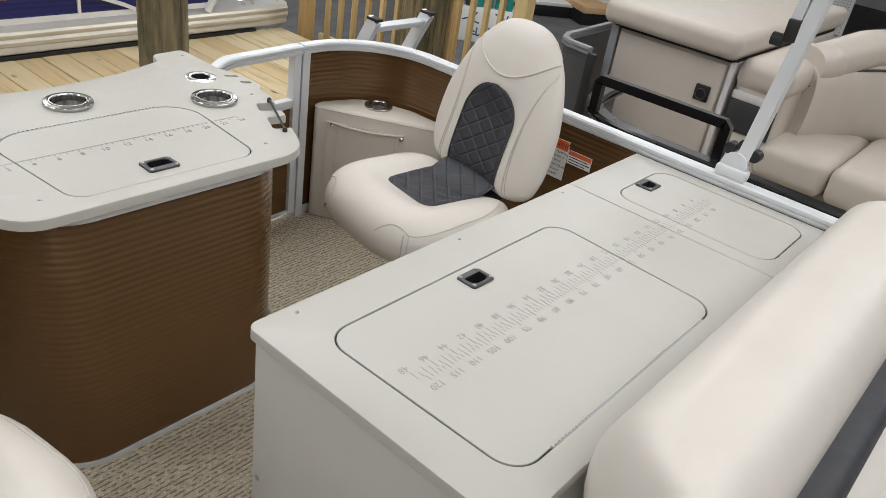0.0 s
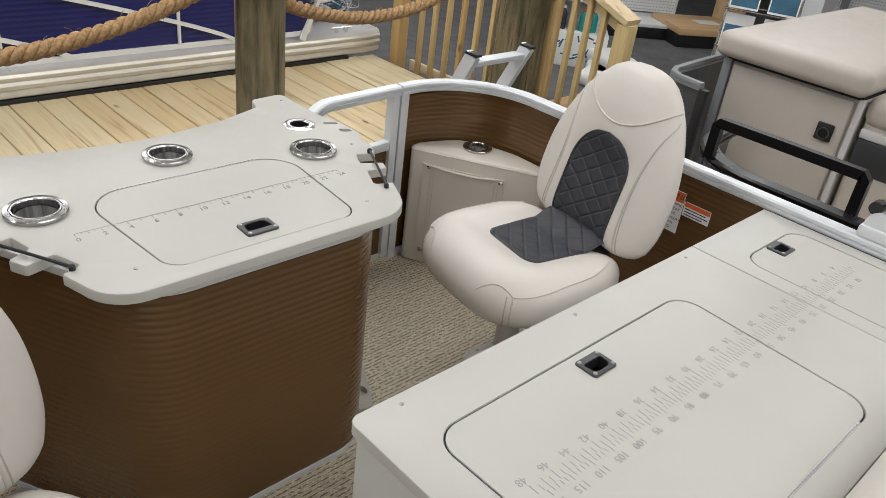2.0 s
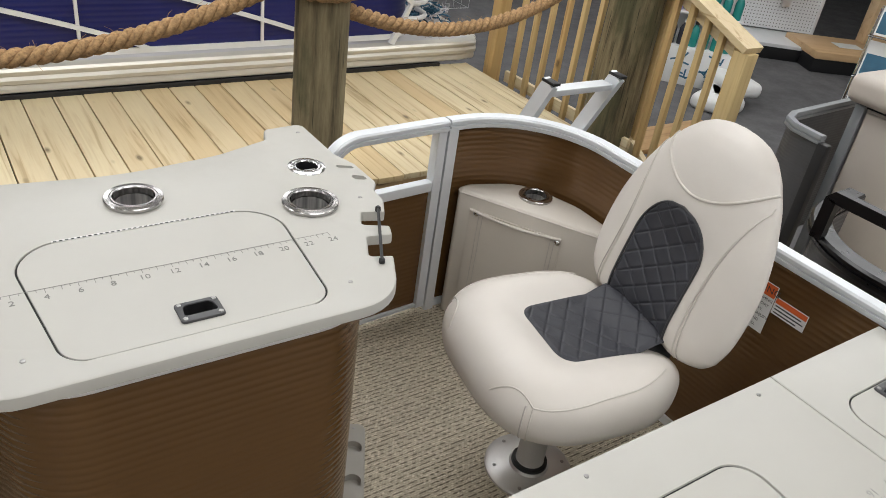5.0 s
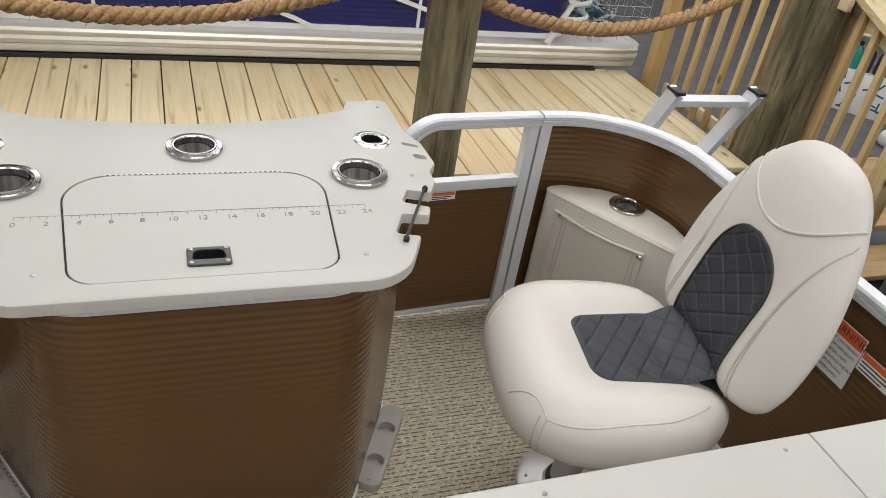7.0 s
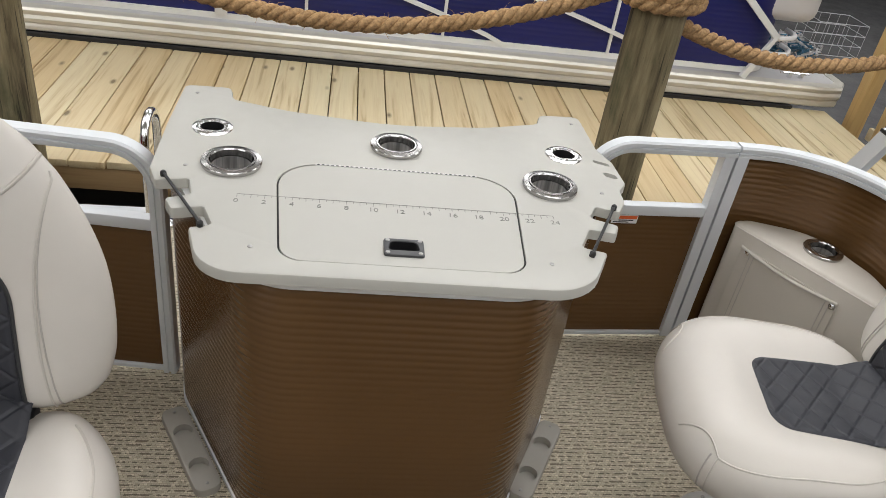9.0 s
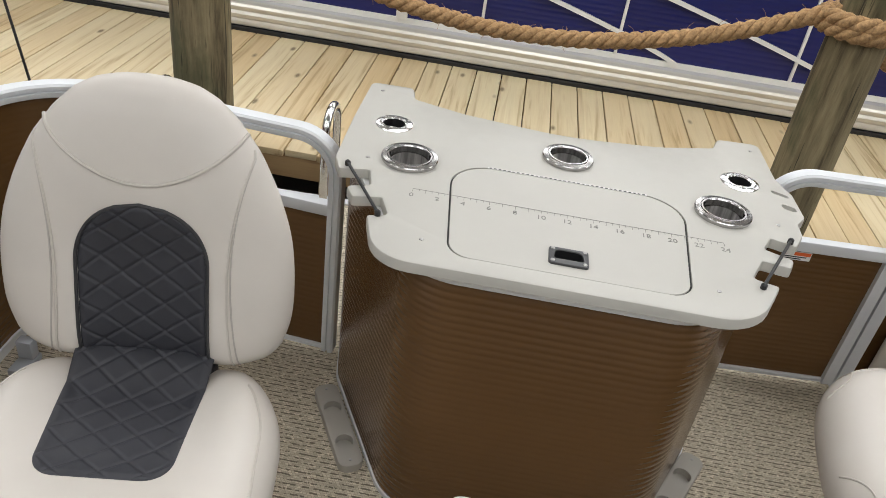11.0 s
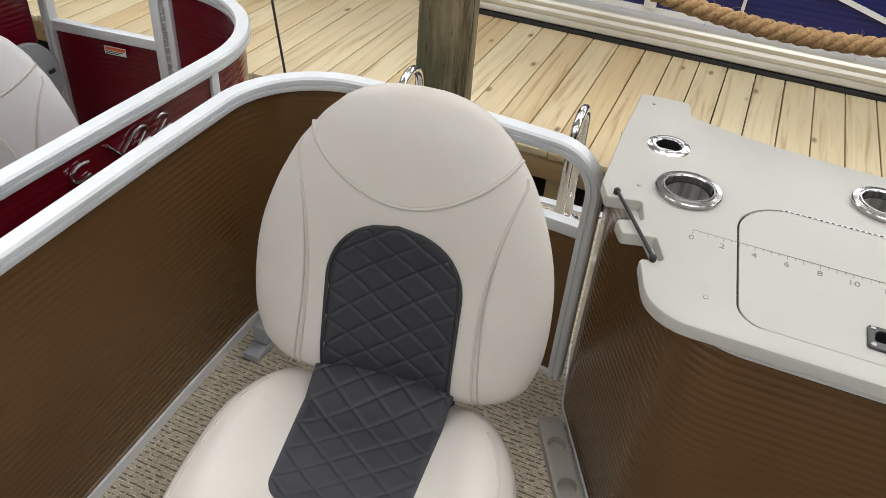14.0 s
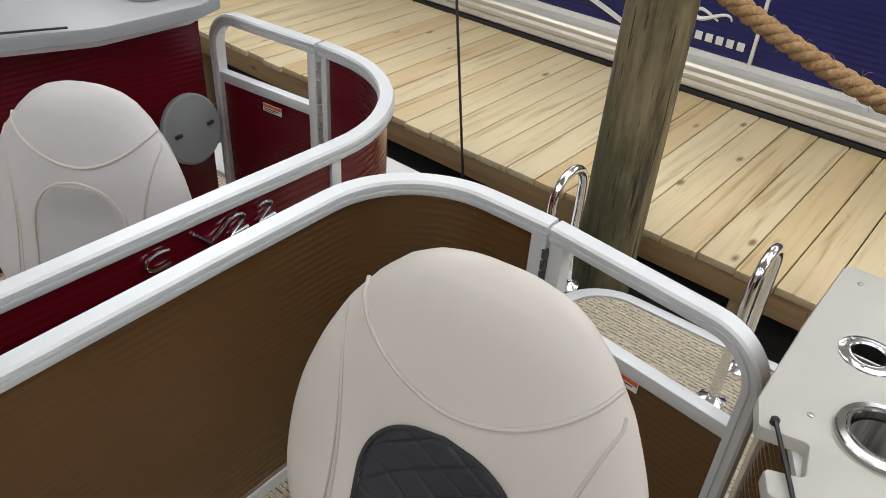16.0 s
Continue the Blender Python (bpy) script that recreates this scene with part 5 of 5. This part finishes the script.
disc = thing("table_disc", "round grey plastic table top leaning on console", "table top")
dm = Matrix.Translation((-2.215, 0.35, 0.365)) @ pose(0, 0, 0, 0, 78, 8)
bm = lathe(BM(), [(0.0, -0.012), (0.098, -0.012), (0.105, -0.006), (0.105, 0.006), (0.098, 0.012), (0.0, 0.012)], (0, 0, 0), 44)
bmesh.ops.transform(bm, matrix=dm, verts=bm.verts)
part("disc", bm, GREY, disc)
for a in (-1, 1):
    bm = box(BM(), -0.006, 0.006, a * 0.060 - 0.013, a * 0.060 + 0.013, 0.0125, 0.02, 0.004)
    bmesh.ops.transform(bm, matrix=dm, verts=bm.verts)
    part("finger_slot", bm, BLACK, disc)
tagged(part("floor", box(BM(), -3.9, -1.42, -3.0, 0.30, -0.035, 0.0), DECK, smooth=False), "beige woven vinyl deck of the red boat", "deck", kind="structure")
tagged(part("floor", box(BM(), -3.9, -1.72, 0.30, 0.60, -0.035, 0.0), DECK, smooth=False), "beige woven vinyl deck of the red boat", "deck", kind="structure")
th = thing("bow_platform", "white painted step on the red boat's end", "platform")
part("panel", box(BM(), -2.7, -1.48, 0.62, 1.15, -0.05, -0.005, 0.012), WHITE_ALU, th)
# plain script-like emblem on the red side: two hooked strokes and a bar
def on_red(u, z):
    a, b = Vector((-1.436, -0.255)), Vector((-1.436, 0.075))
    p = a.lerp(b, u)
    return Vector((p.x + 0.007, p.y, z))
strokes = [[on_red(0.10 + 0.10 * math.cos(radians(q)), 0.59 + 0.017 * math.sin(radians(q))) for q in range(60, 320, 20)], [on_red(0.31, 0.612), on_red(0.41, 0.575), on_red(0.56, 0.612)]]
for c in (0.60, 0.80):
    strokes.append([on_red(c + 0.05 * math.cos(radians(q)), 0.602 + 0.010 * math.sin(radians(q))) for q in range(170, -60, -20)] + [on_red(c - 0.05, 0.574), on_red(c + 0.07, 0.576)])
for st in strokes:
    part("emblem_stroke", tube(BM(), st, lambda q: 0.0036, 6), CHROME, red, "silver emblem stroke")
for x in (-2.0, -3.4):
    part("pontoon", lathe(BM(), [(0.28, -3.0), (0.28, 0.2), (0.16, 0.65), (0.02, 0.85)], (0, 0, 0), 24, pose(x, 0, -0.36, -90, 0, 0)), ALU, red, "aluminium pontoon tube")
VQ, CQ = QUILT, CHARCOAL
QUILT, VINYL, CHARCOAL = material("pale_grey_insert", (0.50, 0.49, 0.49), 0.45, 0, 0.03, 0.15, 900), VINYL_GREY, PIPING
fishing_chair("pale grey vinyl fishing chair with raised insert in the red boat", pose(-1.705, -0.38, 0, 0, 0, 31), False, 0.19)
QUILT, CHARCOAL = VQ, CQ
# pontoons under our own boat
th = thing("pontoon_tubes", "aluminium pontoon tubes under the boat deck", "pontoon")
for x in (-0.8, 0.8):
    part("pontoon", lathe(BM(), [(0.29, -3.2), (0.29, 0.2), (0.18, 0.65), (0.02, 0.95)], (0, 0, 0), 24, pose(x, 0, -0.37, -90, 0, 0)), ALU, th)

# ---- tan and black boat alongside ----
tan = thing("pontoon_boat", "black-railed pontoon boat with tan vinyl lounges", "boat", pose(0.04, 0.0, 0), "display boats")
TP = [(1.57, -3.2), (1.57, -0.48)] + arc(1.87, -0.48, 0.30, 180, 95, 10) + [(2.0, -0.16)]
pts = resample(TP, 0.06)
part("top_rail", sweep(BM(), [(p.x, p.y, 0.56) for p in pts], [(x * 1.6, z * 1.2) for x, z in RAIL]), BLACK_RAIL, tan, "black top rail")
part("panel", ribbed(BM(), pts, 0.03, 0.54, 0.0165, 0.0011), DARK_GREY, tan, "dark grey ribbed side")
part("grab_loop", sweep(BM(), [(1.60, -0.285, 0.565), (1.60, -0.285, 0.683), (1.60, -0.291, 0.692), (1.60, -0.50, 0.694), (1.60, -0.757, 0.695), (1.60, -0.765, 0.686), (1.60, -0.765, 0.565)], [(-0.016, -0.014), (0.016, -0.014), (0.016, 0.014), (-0.016, 0.014)], up=(1, 0, 0)), BLACK_RAIL, tan, "black grab loop")
GP = resample([(2.19, 0.10), (2.205, 0.22), (2.24, 0.27), (2.30, 0.295), (2.84, 0.33)], 0.05)
part("end_rail", sweep(BM(), [(p.x, p.y, 0.61) for p in GP], [(x * 0.75, z) for x, z in RAIL]), GREY, tan, "grey end rail")
part("end_panel", ribbed(BM(), GP, 0.03, 0.595, 0.012, 0.0008), DARK_GREY, tan)
part("end_post", box(BM(), 2.170, 2.205, 0.065, 0.105, 0.0, 0.60, 0.006), BLACK, tan)
tagged(part("floor", box(BM(), 1.6, 4.4, -3.2, 0.22, -0.035, 0.0), DECK, smooth=False), "beige woven vinyl deck of the black-railed boat", "deck", kind="structure")
for x in (2.1, 3.7):
    part("pontoon", lathe(BM(), [(0.28, -3.0), (0.28, 0.0), (0.16, 0.3), (0.02, 0.5)], (0, 0, 0), 24, pose(x, 0, -0.36, -90, 0, 0)), ALU, tan, "aluminium pontoon tube")
cab = thing("lounge_cabinet", "tan vinyl lounge cabinet with padded top", "cabinet", pose(0.15, 0.01, 0))
part("body", box(BM(), 2.46, 3.9, -0.42, 0.20, 0.005, 0.655, 0.012, 3), VINYL_TAN, cab)
part("door", box(BM(), 2.438, 2.46, -0.385, 0.155, 0.06, 0.645, 0.008, 3), VINYL_TAN, cab)
part("corner_trim", box(BM(), 2.436, 2.464, 0.165, 0.205, 0.005, 0.66, 0.004), GREY, cab, "grey corner strip")
part("corner_trim", box(BM(), 2.436, 2.464, -0.425, -0.400, 0.005, 0.66, 0.004), VINYL_GREY, cab, "pale corner strip")
part("shadow_gap", box(BM(), 2.45, 3.9, -0.41, 0.195, 0.655, 0.675), BLACK, cab)
bm = box(BM(), 2.37, 3.95, -0.44, 0.235, 0.675, 0.785, 0.038, 5)
part("top_cushion", bm, VINYL_TAN, cab, "thick tan vinyl top cushion")
la = part("ring_latch", box(BM(), 2.424, 2.438, -0.352, -0.282, 0.458, 0.532, 0.006), BLACK, cab, "black ring latch")
bm = lathe(BM(), [(0.021, -0.003), (0.026, -0.003), (0.026, 0.003), (0.021, 0.003), (0.021, -0.003)], (0, 0, 0), 20, caps=False, m=pose(2.4195, -0.317, 0.490, 0, 90, 0))
part("ring", bm, DARK_GREY, la, "dark pull ring")
lo = thing("corner_lounge", "tan vinyl corner lounge with charcoal band", "lounge", pose(0.15, 0.01, 0))
part("arm", box(BM(), 2.45, 3.2, -0.66, -0.435, 0.005, 0.66, 0.05, 5), VINYL_TAN, lo)
part("arm_top", box(BM(), 2.43, 3.2, -0.68, -0.43, 0.56, 0.70, 0.055, 5), VINYL_TAN, lo)
part("band", box(BM(), 2.442, 2.46, -0.655, -0.445, 0.375, 0.515, 0.006), CHARCOAL, lo, "charcoal accent band")
part("pale_strip", box(BM(), 2.440, 2.46, -0.655, -0.445, 0.517, 0.555, 0.006), VINYL_GREY, lo, "pale vinyl strip")
part("base", box(BM(), 2.56, 3.3, -2.2, -0.66, 0.005, 0.21, 0.02, 3), VINYL_TAN, lo)
part("seat_cushion", box(BM(), 2.44, 3.15, -0.945, -0.62, 0.21, 0.385, 0.055, 5), VINYL_TAN, lo)
part("seat_cushion", box(BM(), 2.42, 3.15, -2.2, -0.95, 0.21, 0.395, 0.055, 5), VINYL_TAN, lo)
part("toe_strip", box(BM(), 2.545, 2.562, -1.4, -0.70, 0.165, 0.185, 0.006), VINYL_GREY, lo)
BPTS = [(2.66, -0.64), (2.80, -0.70), (2.95, -0.80), (3.08, -0.95), (3.14, -1.2), (3.16, -2.2)]
bp = resample(fillet([(x, y, 0.2) for x, y in BPTS], 6, False), 0.05)
pr = [(0.085 * math.copysign(abs(math.cos(a)) ** 0.7, math.cos(a)), 0.19 * math.copysign(abs(math.sin(a)) ** 0.7, math.sin(a))) for a in [2 * math.pi * i / 24 for i in range(24)]]
part("backrest", sweep(BM(), [(p.x + 0.05, p.y, 0.50 + 0.05 * smooth_step(2.75, 3.1, p.x)) for p in bp], pr), VINYL_TAN, lo)
pr2 = [(0.10 * math.cos(a), 0.085 * math.copysign(abs(math.sin(a)) ** 0.8, math.sin(a))) for a in [2 * math.pi * i / 24 for i in range(24)]]
part("back_roll", sweep(BM(), [(p.x + 0.08, p.y + 0.02, 0.68 + 0.10 * smooth_step(2.7, 3.05, p.x)) for p in bp], pr2), VINYL_TAN, lo, "rolled top of the back")
part("piping", tube(BM(), [(p.x - 0.032, p.y - 0.01, 0.605 + 0.10 * smooth_step(2.7, 3.05, p.x)) for p in bp], 0.005, 6), CHARCOAL, lo, "dark piping")
ph = thing("pedestal_chair", "tan vinyl captain's chair back in the next boat", "chair")
part("backrest", box(BM(), 2.02, 2.2, -1.72, -1.26, 0.30, 0.66, 0.07, 5), VINYL_TAN, ph)
part("seat", box(BM(), 2.1, 2.62, -1.74, -1.24, 0.28, 0.40, 0.05, 5), VINYL_TAN, ph)
part("pedestal", lathe(BM(), [(0.12, 0.0), (0.12, 0.01), (0.035, 0.03), (0.035, 0.29)], (2.35, -1.48, 0), 24), STEEL, ph)

# ---- stair and guard at the dock's end ----
def baluster(x, y, z0, z1, parent):
    b = part("baluster", box(BM(), x - 0.017, x + 0.017, y - 0.017, y + 0.017, z0, z1, 0.003), PINE_V, parent)
    return b


gd = thing("dock_guard", "new pine guard rail at the dock end", "railing", pose(0.20, -0.04, 0))
part("post", box(BM(), 2.86, 2.95, 3.00, 3.09, FLOOR, 0.80, 0.004), PINE_V, gd, "square pine post")
part("rail", box(BM(), 2.955, 2.99, 1.75, 3.0, 0.66, 0.75, 0.004), PINE, gd)
part("rail", box(BM(), 2.99, 3.02, 1.75, 3.0, -0.30, -0.22, 0.004), PINE, gd)
for i in range(8):
    baluster(2.968, 2.88 - 0.14 * i, -0.36, 0.68, gd)
st = thing("dock_stair", "new pine stair going down from the dock", "stair", pose(0.36, 0.27, 0))
part("post", box(BM(), 2.955, 3.045, 1.50, 1.59, FLOOR, 0.90, 0.004), PINE_V, st, "square pine post")
part("post", box(BM(), 2.86, 2.95, 0.86, 0.95, FLOOR, 0.50, 0.004), PINE_V, st, "square pine newel")
for x in (2.92,):
    part("handrail", sweep(BM(), [(x, 1.75, 0.84), (x, 0.88, 0.515)], [(-0.07, -0.017), (0.07, -0.017), (0.07, 0.017), (-0.07, 0.017)]), PINE, st, "flat pine handrail")
    part("sub_rail", sweep(BM(), [(x + 0.03, 1.7, 0.76), (x + 0.03, 0.93, 0.46)], [(-0.018, -0.045), (0.018, -0.045), (0.018, 0.045), (-0.018, 0.045)]), PINE, st)
    part("stringer", sweep(BM(), [(x + 0.03, 1.72, -0.22), (x + 0.03, 0.93, -0.66)], [(-0.02, -0.07), (0.02, -0.07), (0.02, 0.07), (-0.02, 0.07)]), PINE, st)
    for i in range(5):
        y = 1.42 - 0.115 * i
        baluster(x - 0.01, y, -0.5 + 0.35 * (y - 0.93), 0.80 - 0.37 * (1.72 - y), st)
for i in range(3):
    part("tread", box(BM(), 2.97, 3.86, 1.44 - 0.27 * i, 1.72 - 0.27 * i, -0.34 - 0.145 * i, -0.305 - 0.145 * i, 0.004), PINE_X, st)

# thin cable by the dock edge
tagged(part("cable", tube(BM(), [(-2.42, 1.70, 1.6), (-2.32, 1.70, 0.43), (-2.22, 1.70, -0.30), (-2.22, 1.70, FLOOR)], 0.006, 6), CHARCOAL), "thin dark cable hanging at the dock edge", "cable")

# ---- shop fittings beyond ----
def gondola(x, y, turn, label):
    th = thing("display_shelf", label, "shelf", pose(x, y, FLOOR, 0, 0, turn), "shop shelving")
    part("base", box(BM(), -0.95, 0.95, -0.35, 0.35, 0.0, 0.14, 0.006), BLACK, th, "black plinth")
    part("deck_shelf", box(BM(), -0.95, 0.95, -0.36, 0.35, 0.14, 0.18, 0.006), WHITE_ALU, th)
    part("pegboard", box(BM(), -0.95, 0.95, 0.288, 0.30, 0.2, 1.5), PEGBOARD, th, "white pegboard", smooth=False)
    part("backing", box(BM(), -0.95, 0.95, 0.315, 0.335, 0.18, 1.5), GREY, th)
    for u in (-0.95, 0.0, 0.95):
        part("upright", box(BM(), u - 0.02, u + 0.02, 0.27, 0.34, 0.14, 1.55, 0.003), WHITE_ALU, th)
    r = random.Random(int(x * 10))
    for i in range(10):
        u, z = r.uniform(-0.8, 0.8), r.uniform(0.5, 1.3)
        part("packet", box(BM(), u - 0.05, u + 0.05, 0.22, 0.25, z - 0.09, z + 0.09, 0.004), r.choice([GREY, BLACK, STEEL, ORANGE]), th)
        part("hook", tube(BM(), [(u, 0.29, z + 0.08), (u, 0.2, z + 0.08)], 0.004, 5), CHROME, th)


gondola(7.85, 4.35, -35, "white pegboard shop shelving with hanging packets")
gondola(10.6, 2.0, -75, "white pegboard shop shelving with hanging packets")
gondola(9.6, 6.6, -30, "white pegboard shop shelving with hanging packets")
th = thing("display_table", "pale laminate display table on black plinth", "table", pose(8.7, 3.45, FLOOR, 0, 0, -30))
part("plinth", box(BM(), -0.6, 0.6, -0.35, 0.35, 0.0, 0.16, 0.006), BLACK, th)
part("top", box(BM(), -0.62, 0.62, -0.40, 0.38, 0.16, 0.24, 0.008), BEECH, th)
part("back_panel", box(BM(), 0.25, 0.62, 0.2, 0.38, 0.24, 1.3, 0.008), BEECH, th)
part("leaflet", box(BM(), -0.2, 0.1, -0.1, 0.1, 0.2405, 0.246), PAPER, th)
th = thing("literature_rack", "chrome wire literature rack with leaflets", "rack", pose(5.45, 1.38, FLOOR, 0, 0, -66))
for sx in (-0.28, 0.28):
    for sy in (-0.12, 0.12):
        part("upright", tube(BM(), [(sx, sy, 0), (sx * 0.94, sy * 0.5, 1.3)], 0.011, 8), CHROME, th)
for k in range(4):
    z = 0.25 + 0.29 * k
    part("shelf_wire", tube(BM(), [(-0.28, -0.13, z), (0.28, -0.13, z), (0.28, 0.08, z), (-0.28, 0.08, z)], 0.006, 6, True), CHROME, th)
    for u in (-0.145, 0.145):
        m = pose(u, -0.08, z + 0.13, 72, 0, 0)
        bm = box(BM(), -0.11, 0.11, -0.125, 0.125, -0.004, 0.004)
        bmesh.ops.transform(bm, matrix=m, verts=bm.verts)
        lf = part("leaflet", bm, PAPER, th, "white leaflet with a blue picture")
        bm = box(BM(), -0.10, 0.10, -0.11, 0.035, 0.0042, 0.0055)
        bmesh.ops.transform(bm, matrix=m, verts=bm.verts)
        part("picture", bm, STEEL_BLUE, lf)
th = thing("bottle_rack", "blue and white rack of coloured bottles", "rack", pose(6.0, 3.72, FLOOR, 0, 0, -50))
part("front_panel", box(BM(), -0.5, 0.5, -0.22, -0.18, 0.0, 0.36, 0.006), PAPER, th, "white front panel")
r = random.Random(3)
for i in range(34):
    u, z, a = r.uniform(-0.45, 0.45), r.uniform(0.04, 0.32), r.uniform(0, 180)
    part("printed_dash", box(BM(), -0.035, 0.035, -0.2215, -0.2203, -0.008, 0.008, 0, 2, Matrix.Translation((u, 0, z)) @ pose(0, 0, 0, 0, a, 0)), STEEL_BLUE, th, smooth=False)
for k, z in enumerate((0.34, 0.66, 0.98)):
    part("shelf", box(BM(), -0.5, 0.5, -0.18, 0.22, z, z + 0.02, 0.004), WHITE_ALU, th)
part("back_panel", box(BM(), -0.5, 0.5, 0.22, 0.24, 0.0, 1.3, 0.004), WHITE_ALU, th)
bottle_colours = [material("bottle_plastic", c, 0.35, 0, 0.05) for c in ((0.03, 0.16, 0.5), (0.55, 0.06, 0.03), (0.02, 0.25, 0.22), (0.6, 0.25, 0.02), (0.35, 0.3, 0.5), (0.03, 0.03, 0.04))]
for k, z in enumerate((0.36, 0.68, 1.0)):
    for i in range(9):
        c = r.choice(bottle_colours)
        b = part("bottle", lathe(BM(), [(0.04, 0.0), (0.042, 0.01), (0.042, 0.15), (0.03, 0.18), (0.016, 0.2), (0.016, 0.21)], (-0.43 + 0.107 * i, -0.11, z), 14), c, th)
        part("cap", lathe(BM(), [(0.019, 0.21), (0.019, 0.24), (0.0, 0.242)], (-0.43 + 0.107 * i, -0.11, z), 12), r.choice([PAPER, BLACK, ORANGE]), b)
for i in range(3):
    bm = box(BM(), -0.25, 0.25, -0.17, 0.17, 0, 0.14, 0.055, 4)
    tagged(part("sack", bm, PAPER), "white plastic sack lying on the shop floor", "sack", "white sacks").matrix_basis = pose(5.75 + 0.16 * i, 2.95 + 0.05 * i, FLOOR + 0.002 + 0.10 * (i == 2), 0, 0, 20 + 25 * i)
th = thing("shop_column", "plain white square shop column", "column")
part("shaft", box(BM(), 8.3, 8.65, 2.0, 2.35, FLOOR, CEIL), WHITE_ALU, th, smooth=False)
